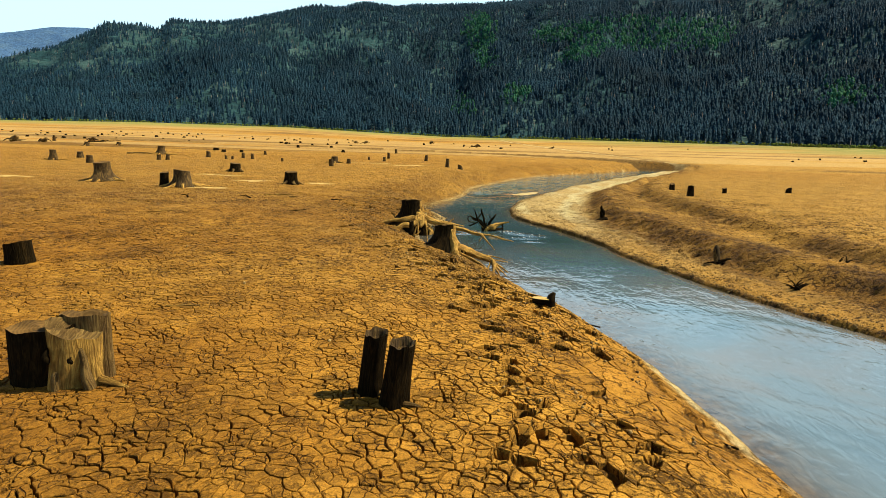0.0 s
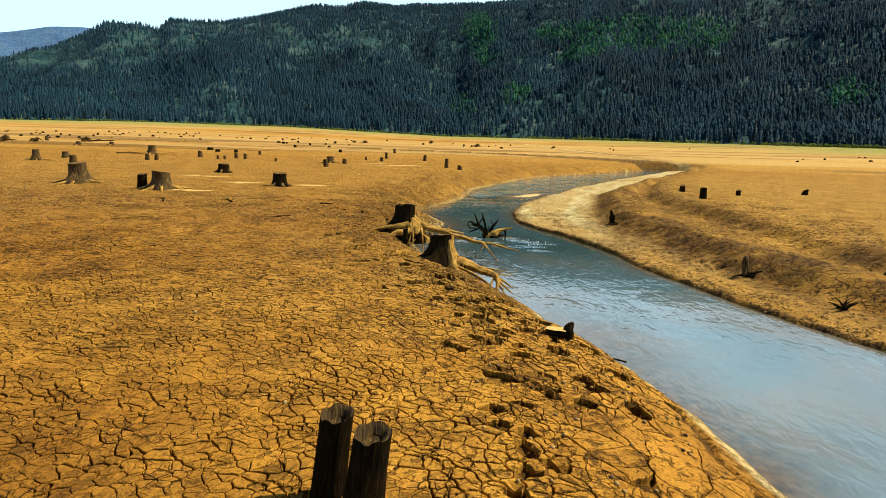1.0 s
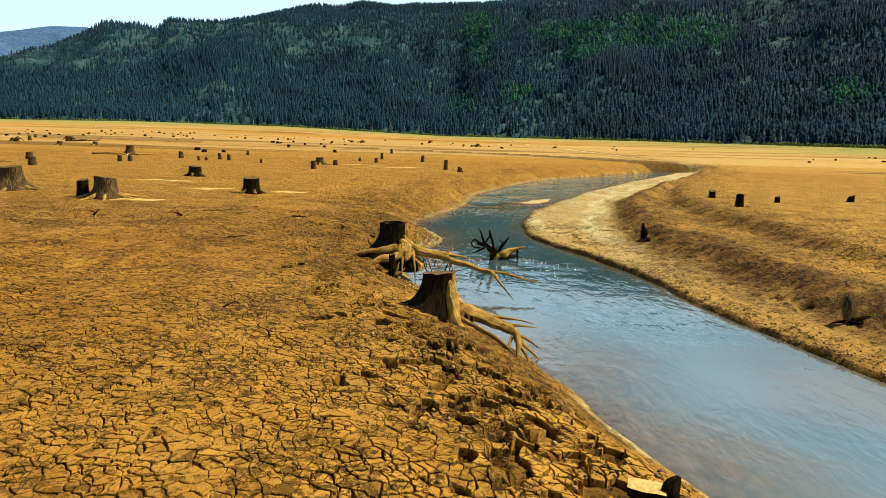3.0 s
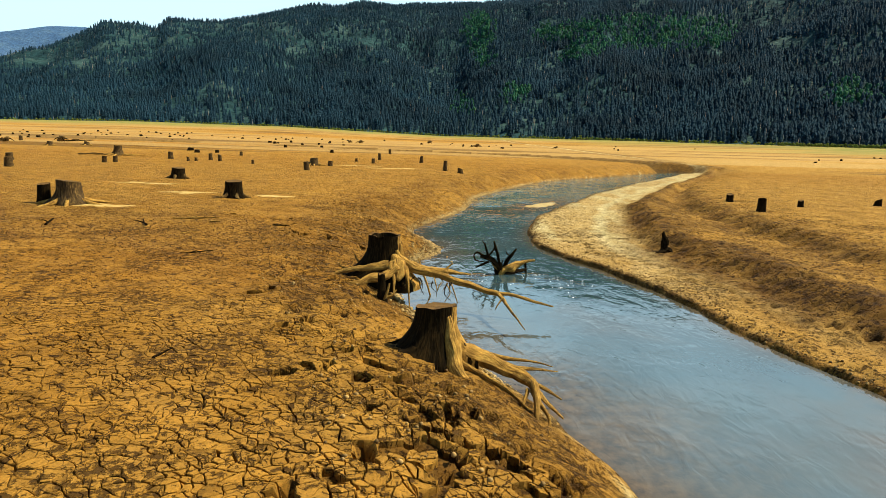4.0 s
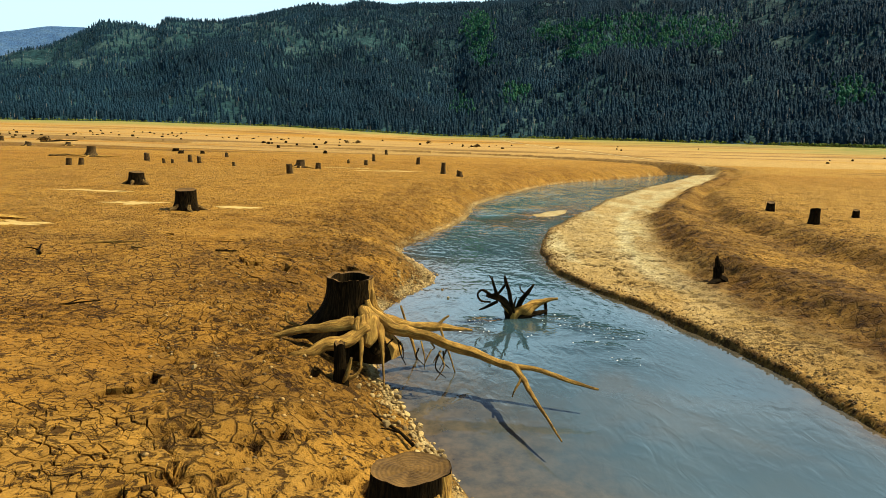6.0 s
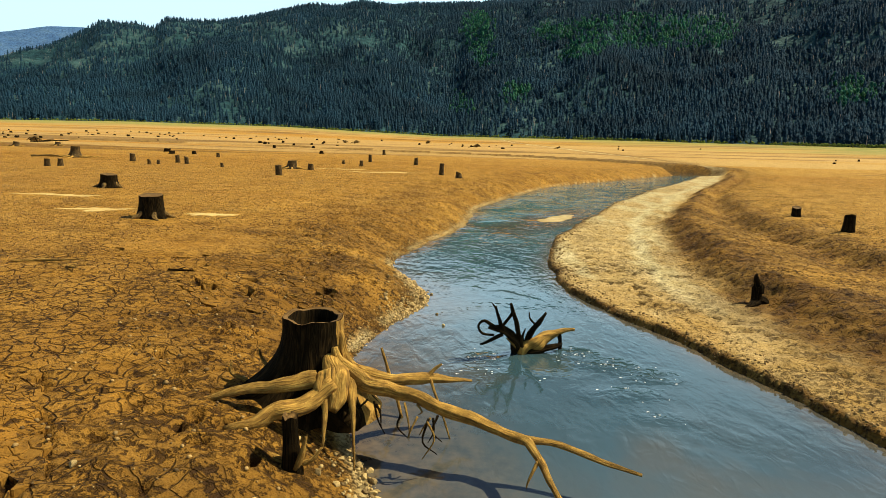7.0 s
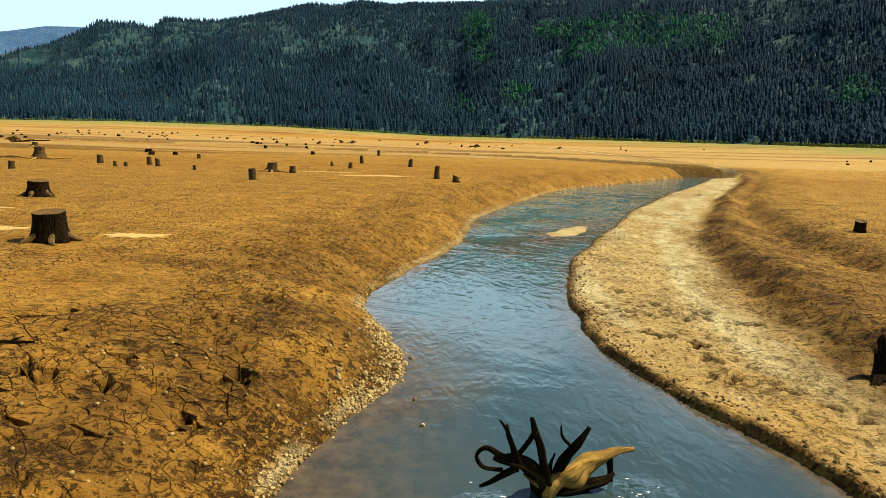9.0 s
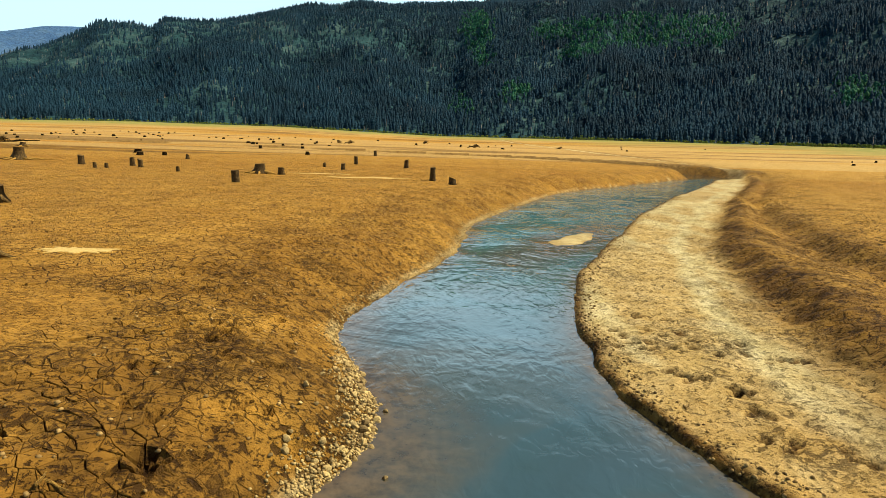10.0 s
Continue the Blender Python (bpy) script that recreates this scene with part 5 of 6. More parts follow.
def driftwood_crown():
    """An upturned root crown stranded in the stream."""
    x, y, z = 1.98, 25.95, WATER
    base = new("driftwood")
    base.matrix_world = pose(x, y, z)
    tagged(base, "upturned dead root crown stranded in the stream", "driftwood")
    limbs = [
        ("trunk", M_ROOT, [(-0.02, 0.0, -0.15, 0.15), (0.08, 0.02, 0.05, 0.15), (0.26, 0.08, 0.20, 0.12), (0.55, 0.18, 0.29, 0.075), (0.78, 0.24, 0.34, 0.05), (0.96, 0.27, 0.37, 0.03)]),
        ("limb", M_DARK, [(-0.02, 0.0, -0.12, 0.15), (-0.14, -0.10, 0.18, 0.14), (-0.32, -0.22, 0.40, 0.12), (-0.48, -0.30, 0.52, 0.09), (-0.66, -0.34, 0.56, 0.05)]),
        ("limb", M_DARK, [(-0.42, -0.28, 0.48, 0.07), (-0.50, -0.36, 0.72, 0.05), (-0.56, -0.42, 0.95, 0.035)]),
        ("limb", M_DARK, [(-0.54, -0.41, 0.88, 0.03), (-0.60, -0.44, 0.97, 0.02), (-0.64, -0.45, 1.02, 0.012)]),
        ("limb", M_DARK, [(-0.02, -0.05, 0.05, 0.09), (-0.12, -0.16, 0.42, 0.075), (-0.22, -0.24, 0.72, 0.06), (-0.30, -0.30, 0.98, 0.03)]),
        ("limb", M_DARK, [(-0.24, -0.25, 0.82, 0.04), (-0.36, -0.30, 0.66, 0.035), (-0.48, -0.34, 0.50, 0.035)]),
        ("limb", M_DARK, [(0.05, 0.0, 0.05, 0.10), (0.14, -0.02, 0.38, 0.075), (0.26, 0.0, 0.58, 0.06), (0.38, 0.02, 0.74, 0.035)]),
        ("limb", M_DARK, [(0.20, 0.0, 0.52, 0.03), (0.10, 0.02, 0.62, 0.022), (0.08, 0.04, 0.74, 0.012)]),
        ("limb", M_DARK, [(-0.52, -0.32, 0.54, 0.05), (-0.74, -0.34, 0.66, 0.035), (-0.84, -0.32, 0.56, 0.03), (-0.76, -0.30, 0.42, 0.03), (-0.56, -0.30, 0.40, 0.03)]),
        ("limb", M_DARK, [(-0.40, -0.25, 0.40, 0.06), (-0.62, -0.30, 0.30, 0.045), (-0.80, -0.34, 0.24, 0.02)]),
        ("limb", M_DARK, [(0.66, 0.20, 0.30, 0.06), (0.70, 0.22, 0.10, 0.05), (0.70, 0.22, -0.15, 0.045)]),
        ("limb", M_DARK, [(0.05, 0.0, 0.0, 0.14), (0.30, 0.0, 0.05, 0.10), (0.55, 0.05, 0.10, 0.07), (0.72, 0.15, 0.14, 0.03)]),
        ("limb", M_ROOT, [(-0.10, -0.10, 0.10, 0.05), (-0.24, -0.22, 0.24, 0.035), (-0.34, -0.26, 0.34, 0.02)]),
        ("limb", M_DARK, [(0.0, 0.02, 0.1, 0.05), (-0.02, 0.0, 0.30, 0.03), (0.02, -0.02, 0.45, 0.012)]),
    ]
    for k, (name, mat, pts) in enumerate(limbs):
        part(name, tube([(a, b, c, r * (0.95 if name == "trunk" else 0.62)) for a, b, c, r in pts], 11, 6, 0.22, 400 + k), mat, base, "bleached broken trunk" if name == "trunk" else "")


def log_chunk():
    """A short split log lying on the bank."""
    x, y = 2.02, 11.42
    base = new("log")
    base.matrix_world = pose(x, y, ground_at(x, y) + 0.05, 0, 0, -20) @ Matrix.Diagonal((0.76, 0.76, 0.74, 1))
    tagged(base, "short split log with a pale cut face on the bank", "log")
    # a half-round billet, flat side up, and a charred upright end
    rng = np.random.RandomState(501)
    rows, n = 8, 9
    v, uv = [], []
    for k in range(rows):
        q = k / (rows - 1)
        r = 0.155 * (1 - 0.10 * (q - 0.4) ** 2) * (1 + 0.04 * rng.uniform(-1, 1)) * (0.80 if k == 0 else 1)
        for s in range(n):
            t = math.pi * (1 + s / (n - 1))
            bump = 1 + 0.06 * rng.uniform(-1, 1)
            v.append((-0.27 + 0.42 * q, 0.9 * r * math.cos(t) * bump, 0.115 + 1.15 * r * math.sin(t) * bump))
            uv.append((0.06 * t, q))
    f = [(k * n + s, k * n + s + 1, (k + 1) * n + s + 1, (k + 1) * n + s) for k in range(rows - 1) for s in range(n - 1)] + [tuple(range(n))]
    part("log_body", (v, f, uv), M_DARK, base)
    top = [v[k * n + e] for k in range(rows) for e in (0, n - 1)]
    top = [(a, b, c + 0.004 + 0.006 * rng.uniform(-1, 1)) for a, b, c in top]
    mid = [((top[2 * k][0] + top[2 * k + 1][0]) / 2, (top[2 * k][1] + top[2 * k + 1][1]) / 2, (top[2 * k][2] + top[2 * k + 1][2]) / 2 + 0.012) for k in range(rows)]
    tv = [p for k in range(rows) for p in (top[2 * k], mid[k], top[2 * k + 1])]
    tf = [(3 * k + e, 3 * k + e + 1, 3 * k + e + 4, 3 * k + e + 3) for k in range(rows - 1) for e in (0, 1)]
    part("split_face", (tv, tf, [(p[1], p[0]) for p in tv]), M_SILT, base, "pale split wood")
    part("stub", tube([(0.18, -0.02, -0.06, 0.11), (0.19, 0.0, 0.09, 0.10), (0.22, 0.03, 0.18, 0.075), (0.27, 0.05, 0.29, 0.02)], 7, 3, 0.3, 503), M_DARK, base, "charred upright end")


def rooted_snag():
    """A leaning post with a fallen branch on the far bank."""
    x, y = 8.72, 18.95
    z = ground_at(x, y)
    base = new("dead_snag")
    base.matrix_world = pose(x, y, z)
    tagged(base, "snapped post with a tangle of dead branches", "driftwood")
    part("trunk", tube([(0, 0, -0.2, 0.10), (0.0, 0.02, 0.15, 0.090), (0.0, 0.03, 0.42, 0.080), (0.01, 0.04, 0.60, 0.040)], 10, 4, 0.16, 511), M_HALF_DARK, base)
    for k, pts in enumerate(([(0.05, -0.05, 0.10, 0.06), (0.35, -0.05, 0.16, 0.05), (0.65, -0.02, 0.14, 0.035), (0.98, 0.0, 0.22, 0.015)],
                             [(0.45, -0.05, 0.12, 0.03), (0.65, -0.12, 0.06, 0.02), (0.95, -0.10, 0.12, 0.01)],
                             [(0.0, -0.08, 0.04, 0.05), (0.20, -0.20, 0.06, 0.035), (0.55, -0.28, 0.0, 0.02), (0.75, -0.36, -0.05, 0.01)],
                             [(0.05, -0.10, 0.02, 0.04), (0.12, -0.28, 0.03, 0.025), (0.30, -0.40, -0.03, 0.012)],
                             [(0.0, -0.03, 0.08, 0.03), (-0.25, -0.05, 0.05, 0.02), (-0.42, -0.10, 0.02, 0.008)],
                             [(0.15, -0.1, 0.02, 0.05), (0.30, -0.18, 0.08, 0.05), (0.42, -0.22, -0.05, 0.03)])):
        part("branch", tube(pts, 7, 4, 0.14, 520 + k), M_DARK, base)


def brush_heap(x, y, seed, count, reach, label, material):
    """A low tangle of dead twigs."""
    base = new("brushwood")
    base.matrix_world = pose(x, y, ground_at(x, y))
    tagged(base, label, "brushwood")
    rng = random.Random(seed)
    for k in range(count):
        t = rng.uniform(0, 6.28)
        c, s, q, up = math.cos(t), math.sin(t), reach * rng.uniform(0.4, 1.0), rng.uniform(0.05, 0.26)
        o = (rng.uniform(-0.15, 0.15), rng.uniform(-0.08, 0.08))
        part("twig", tube([(o[0], o[1], -0.02, 0.025), (o[0] + q * 0.5 * c, o[1] + q * 0.3 * s, up * 0.6, 0.018), (o[0] + q * c, o[1] + q * 0.6 * s, up, 0.006)], 6, 4, 0.12, seed + k), material, base)


def far_bank_stump():
    x, y = 7.70, 28.95
    base = stump(x, y, 0.105, 0.42, "dark leaning broken stump on the sand bank", 1.3, (-0.12, 0.02), 41, 0.0,
                 [[(-0.05, -0.05, 0.05, 0.10), (-0.25, -0.22, 0.03, 0.07), (-0.48, -0.42, 0.0, 0.02)], [(0.05, 0, 0.10, 0.10), (0.16, -0.04, 0.06, 0.08), (0.26, -0.1, -0.03, 0.03)]],
                 None, M_DARK, M_DARK, "stumps on the lake bed", sides=18, ragged=0.05)
    part("stub", tube([(0.0, 0, 0.24, 0.10), (-0.05, 0, 0.46, 0.085), (-0.10, 0, 0.60, 0.065), (-0.08, 0, 0.70, 0.02)], 8, 4, 0.2, 530), M_DARK, base)


broken_stump()
pole_stump(-0.72, 6.27, 0.125, 0.66, (0.10, 0.10), 3)
pole_stump(-0.45, 6.05, 0.135, 0.66, (0.14, 0.03), 8)
shoreline_stump()
hollow_stump()
small_post()
driftwood_crown()
log_chunk()
rooted_snag()
brush_heap(9.35, 15.6, 600, 11, 0.42, "low tangle of dead twigs on the bank", M_DARK)
brush_heap(12.3, 18.3, 620, 6, 0.45, "dark dead branches on the bank slope", M_DARK)
far_bank_stump()


# ---------------------------------------------------------------- stumps out on the plain
def plain_stumps():
    """x, y, radius, height, flare, kind."""
    rows = [
        (-8.55, 12.25, 0.25, 0.42, 1.05, "dark"), (-32.7, 52.0, 0.30, 0.85, 2.1, "flared"), (-17.7, 32.2, 0.40, 0.95, 2.5, "flared"),
        (-28.0, 49.1, 0.28, 0.6, 1.4, "dark"), (-33.0, 56.4, 0.30, 0.55, 1.5, "dark"), (-32.1, 70.7, 0.45, 0.95, 2.6, "flared"), (-26.5, 57.8, 0.22, 0.5, 1.1, "sawn"),
        (-25.9, 58.3, 0.20, 0.5, 1.1, "sawn"), (-12.65, 30.0, 0.38, 0.78, 2.2, "flared"), (-13.55, 30.0, 0.20, 0.66, 1.15, "dark"), (-14.45, 43.1, 0.34, 0.60, 1.5, "sawn"),
        (-8.35, 34.05, 0.34, 0.68, 1.6, "sawn"), (-10.9, 62.7, 0.40, 0.62, 1.4, "flared"), (-9.75, 54.3, 0.24, 0.62, 1.15, "dark"), (-9.5, 62.6, 0.24, 0.47, 1.2, "sawn"),
        (-6.6, 70.2, 0.19, 0.48, 1.2, "dark"), (-7.0, 80.7, 0.20, 0.75, 1.2, "dark"), (-8.2, 109.7, 0.26, 0.75, 1.2, "dark"), (-2.0, 76.2, 0.22, 0.72, 1.3, "dark"),
        (0.5, 61.0, 0.20, 0.85, 1.3, "dark"), (1.75, 59.3, 0.24, 0.40, 1.3, "dark"), (-8.8, 74.2, 0.14, 0.35, 1.2, "dark"), (-25.7, 68.0, 0.26, 0.66, 1.3, "dark"),
        (-21.8, 67.8, 0.20, 0.62, 1.2, "sawn"), (-20.1, 65.5, 0.20, 0.56, 1.2, "dark"), (-22.2, 63.5, 0.14, 0.36, 1.2, "dark"), (-21.7, 64.0, 0.14, 0.32, 1.2, "dark"),
        (-23.4, 81.8, 0.20, 0.40, 1.3, "dark"), (-16.1, 62.2, 0.13, 0.32, 1.2, "sawn"), (-57.3, 100, 0.45, 0.64, 1.8, "flared"), (-55, 105.5, 0.42, 0.55, 1.8, "flared"),
        (-75, 120, 0.35, 0.75, 1.5, "dark"), (15.35, 40.9, 0.17, 0.38, 1.1, "dark"), (15.1, 37.15, 0.18, 0.58, 1.15, "dark"), (18.05, 39.1, 0.13, 0.32, 1.1, "dark"), (23.1, 40.8, 0.16, 0.30, 1.2, "dark"),
    ]
    words = {"sawn": "squat sawn stump of weathered wood on dry mud", "flared": "pale flared stump with spreading roots on dry mud", "dark": "small dark stump standing in dry mud"}
    for k, (x, y, r, h, flare, what) in enumerate(rows):
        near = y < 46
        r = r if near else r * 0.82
        roots = short_roots(r, k, 7 if what == "flared" else 4, 2.0 if k == 5 else 0.9 if what == "flared" else 0.35) if what == "flared" or (near and what == "sawn") else []
        spread = [(72 * q + random.uniform(-20, 20), random.uniform(0.5, 1.3) if what == "flared" else random.uniform(0.02, 0.30 if what == "sawn" else 0.10), 0.45) for q in range(5)]
        # near trunks take shade-dark wood, far ones a paler wood for sunlit sides
        stump(x, y, r, h, words[what], min(flare, 1.3), (random.uniform(-0.08, 0.08), 0), 50 + k, 0, roots, None, {"dark": M_DARK if near else M_HALF_DARK, "sawn": M_DARK if near else M_HALF_DARK, "flared": M_HALF_DARK}[what], M_ROOT if what == "flared" else M_WOOD,
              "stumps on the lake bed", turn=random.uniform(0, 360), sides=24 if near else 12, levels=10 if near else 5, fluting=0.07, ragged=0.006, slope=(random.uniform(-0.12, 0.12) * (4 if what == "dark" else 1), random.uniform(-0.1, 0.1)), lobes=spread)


plain_stumps()


def far_stumps():
    """Stumps scattered towards the shore, copies of a few."""
    models = []
    rng = random.Random(17)
    for k in range(5):
        x, y = rng.uniform(-60, -20), rng.uniform(135, 160)
        models.append(stump(x, y, rng.uniform(0.22, 0.36), rng.uniform(0.4, 0.7), "small dark stump far out on the lake bed", 1.4, (rng.uniform(-0.15, 0.15), 0), 120 + k, 0, [], None,
                            M_DARK, None, "far stumps", sides=9, levels=4, ragged=0.02))
    spots = []
    for k in range(54):      # a band near the western shore
        a, r = rng.uniform(-36, -21), rng.uniform(170, 300)
        spots.append((a, r))
    for k in range(26):
        spots.append((rng.uniform(-21, -6), rng.uniform(160, 260)))
    for k in range(16):
        spots.append((rng.uniform(-6, 22), rng.uniform(190, 300)))
    for k in range(5):
        spots.append((rng.uniform(-34, -8), rng.uniform(85, 140)))
    for k in range(6):
        spots.append((rng.uniform(28, 36), rng.uniform(150, 230)))
    for a, r in spots:
        x, y = r * math.sin(radians(a)), r * math.cos(radians(a))
        ob, s = copy_thing(rng.choice(models), pose(x, y, ground_at(x, y) - 0.02, 0, 0, rng.uniform(0, 360))), rng.uniform(0.55, 1.15)
        ob.scale = (s * rng.uniform(0.8, 1.3), s, s * rng.uniform(0.7, 1.2))


far_stumps()


def root_wreck(x, y, size, seed, label):
    """An uprooted stump far out: a low log and a claw of roots."""
    base = new("uprooted_stump")
    base.matrix_world = pose(x, y, ground_at(x, y), 0, 0, 0)
    tagged(base, label, "driftwood", "uprooted stumps")
    rng = random.Random(seed)
    part("trunk", tube([(0, 0, 0.25 * size, 0.22 * size), (0.5 * size, 0, 0.45 * size, 0.30 * size), (0.75 * size, 0, 0.75 * size, 0.2 * size)], 9, 4, 0.15, seed), M_WOOD, base)
    for k in range(8):
        t = rng.uniform(0, 6.28)
        q = size * rng.uniform(0.7, 1.6)
        part("root", tube([(0.3 * size, 0, 0.35 * size, 0.14 * size), (0.3 * size + 0.5 * q * math.cos(t), 0.3 * q * math.sin(t), 0.35 * size + rng.uniform(-0.1, 0.25) * size, 0.08 * size),
                           (0.3 * size + q * math.cos(t), 0.6 * q * math.sin(t), rng.uniform(-0.05, 0.45) * size, 0.02 * size)], 7, 4, 0.15, seed + k), M_DARK if k % 2 else M_WOOD, base)


for spot in ((-73, 105, 1.5, 701, "tangled uprooted stump lying on dry mud"), (-69, 107, 1.1, 711, "tangled uprooted stump lying on dry mud"), (-67, 118, 1.3, 721, "uprooted stump beside a long fallen log"),
             (10, 194, 1.5, 741, "uprooted stump on pale dry silt"), (-25, 197, 1.3, 751, "uprooted stump on pale dry silt"), (-5.5, 256, 1.6, 761, "uprooted stump on pale dry silt"),
             (-29, 203, 1.0, 771, "uprooted stump on pale dry silt"), (36, 205, 1.0, 781, "uprooted stump on pale dry silt")):
    root_wreck(*spot)


def fallen_log(x, y, length, r, turn, material, label, seed, rise=0.0):
    base = new("stick" if r < 0.05 else "log")
    base.matrix_world = pose(x, y, ground_at(x, y) + r * 0.6, 0, 0, turn)
    tagged(base, label, "stick" if r < 0.05 else "log")
    rng = random.Random(seed)
    pts = [(length * (q - 0.5), rng.uniform(-0.05, 0.05) * length, rise * q, r * (1 - 0.6 * q)) for q in (0, 0.35, 0.7, 1.0)]
    part("stem", tube(pts, 7, 4, 0.12, seed), material, base)
    if length > 0.4:
        part("twig", tube([pts[1][:3] + (r * 0.6,), (pts[1][0] + 0.15 * length, pts[1][1] + 0.16 * length, pts[1][2] + 0.04 * length, r * 0.4), (pts[1][0] + 0.26 * length, pts[1][1] + 0.34 * length, pts[1][2] + 0.02, r * 0.15)], 6, 4, 0.1, seed + 1), material, base)


STICKS = [(-7.2, 27.2, 1.3, 0.035, 10, 1), (-8.3, 26.2, 0.9, 0.03, 120, 0), (-6.5, 26.8, 0.6, 0.025, -40, 1), (-10.6, 25.6, 0.9, 0.035, 105, 0), (-9.2, 20.4, 1.2, 0.02, 20, 1), (-6.6, 25.2, 0.5, 0.02, 60, 1),
          (-2.45, 26.9, 0.35, 0.02, 100, 1), (-2.3, 26.8, 0.4, 0.02, -25, 1), (-4.7, 27.4, 0.5, 0.03, 10, 0), (-4.0, 9.3, 0.5, 0.02, 10, 1), (4.3, 8.8, 0.35, 0.012, 150, 0), (3.9, 9.9, 0.3, 0.012, 150, 0),
          (3.1, 12.0, 0.45, 0.02, 140, 0), (-5.3, 22.4, 0.7, 0.02, 15, 0), (-3.1, 15.8, 0.35, 0.015, 80, 0), (-6.8, 16.4, 0.6, 0.015, 160, 1), (8.6, 27.6, 0.4, 0.015, 100, 1), (3.6, 7.0, 0.3, 0.015, 130, 0),
          (-0.2, 20.1, 0.9, 0.025, 130, 0), (-0.45, 20.7, 0.5, 0.018, 110, 1)]
for k, (x, y, length, r, turn, pale) in enumerate(STICKS):
    fallen_log(x, y, length, r, turn, M_ROOT if pale else M_DARK, "bleached stick lying on dry mud" if pale else "dark dead stick lying on mud", 800 + 3 * k, 0.05 if length > 0.5 else 0.0)
fallen_log(-66, 121, 6.0, 0.16, 8, M_DARK, "long fallen trunk on dry lake bed", 880, 0.3)
fallen_log(-34.6, 70.3, 2.6, 0.09, -4, M_WOOD, "long fallen root trunk on dry lake bed", 884, 0.1)


# ---------------------------------------------------------------- pale patches of dried silt
def silt_patch(x, y, a, b, seed):
    n, rings = 72, 8
    t = np.linspace(0, 2 * math.pi, n, endpoint=False)
    edge = 1 + 0.75 * fbm(np.cos(t) * 2.6 + seed, np.sin(t) * 2.6, 61, 5)
    q = np.linspace(0, 1, rings + 1)[:, None] * np.maximum(edge, 0.15)[None]
    px, py = x + a * q * np.cos(t), y + b * q * np.sin(t)
    pz = land(px, py) + np.where(np.arange(rings + 1)[:, None] < rings, 0.010, -0.02) + 0.010 * fbm(px * 3, py * 3, 62, 3)
    v = np.stack([px, py, pz], -1).reshape(-1, 3)
    f = [(k * n + s, k * n + (s + 1) % n, (k + 1) * n + (s + 1) % n, (k + 1) * n + s) for k in range(rings) for s in range(n)]
    ob = mesh_object("silt_patch", v, f, M_SILT)
    tagged(ob, "thin pale crust of dried silt on mud", "silt crust", "pale silt crusts")


for k, row in enumerate(((-11.5, 29.6, 1.5, 0.5), (-10.9, 35.6, 1.3, 0.45), (-7.0, 35.2, 1.0, 0.28), (-26, 33.8, 4.5, 0.55), (-14.5, 39.5, 1.8, 0.25), (-3.6, 62, 3.0, 0.5), (-7.3, 64.5, 2.6, 0.35))):
    silt_patch(row[0], row[1], row[2] * 0.75, row[3], k * 3.1)


# ---------------------------------------------------------------- stones and clods
def pebble_shape(rng):
    """A rounded stone one metre across: a squashed, jittered ball of 32 faces."""
    v, f = [], []
    for ring, (z, r) in enumerate(((-0.36, 0.30), (-0.05, 0.5), (0.26, 0.34))):
        for s in range(6):
            t = 2 * math.pi * (s + 0.5 * ring) / 6
            q = r * rng.uniform(0.82, 1.15)
            v.append((q * math.cos(t), q * math.sin(t) * 0.8, z * rng.uniform(0.85, 1.1)))
    v += [(0, 0, -0.42), (0.03, 0.02, 0.37)]
    for ring in range(2):
        for s in range(6):
            i, j = ring * 6 + s, ring * 6 + (s + 1) % 6
            f += [(i, j, j + 6), (i, j + 6, i + 6)]
    f += [(s, 18, (s + 1) % 6) for s in range(6)] + [(12 + s, 12 + (s + 1) % 6, 19) for s in range(6)]
    return v, f


def cobble_mesh(rng):
    """A worn cobble one metre across, with flattened sides."""
    bm = bmesh.new()
    bmesh.ops.create_icosphere(bm, subdivisions=2, radius=0.5)
    cuts = [(Vector((rng.uniform(-1, 1), rng.uniform(-1, 1), rng.uniform(-0.6, 0.6))).normalized(), rng.uniform(0.22, 0.38)) for _ in range(8)]
    for vert in bm.verts:
        for axis, reach in cuts:
            over = vert.co.dot(axis) - reach
            if over > 0:
                vert.co -= axis * over * 0.8
        vert.co.y *= 0.85
        vert.co.z *= 0.78
    me = bpy.data.meshes.new("stone")
    bm.to_mesh(me)
    bm.free()
    me.materials.append(M_STONE)
    return me


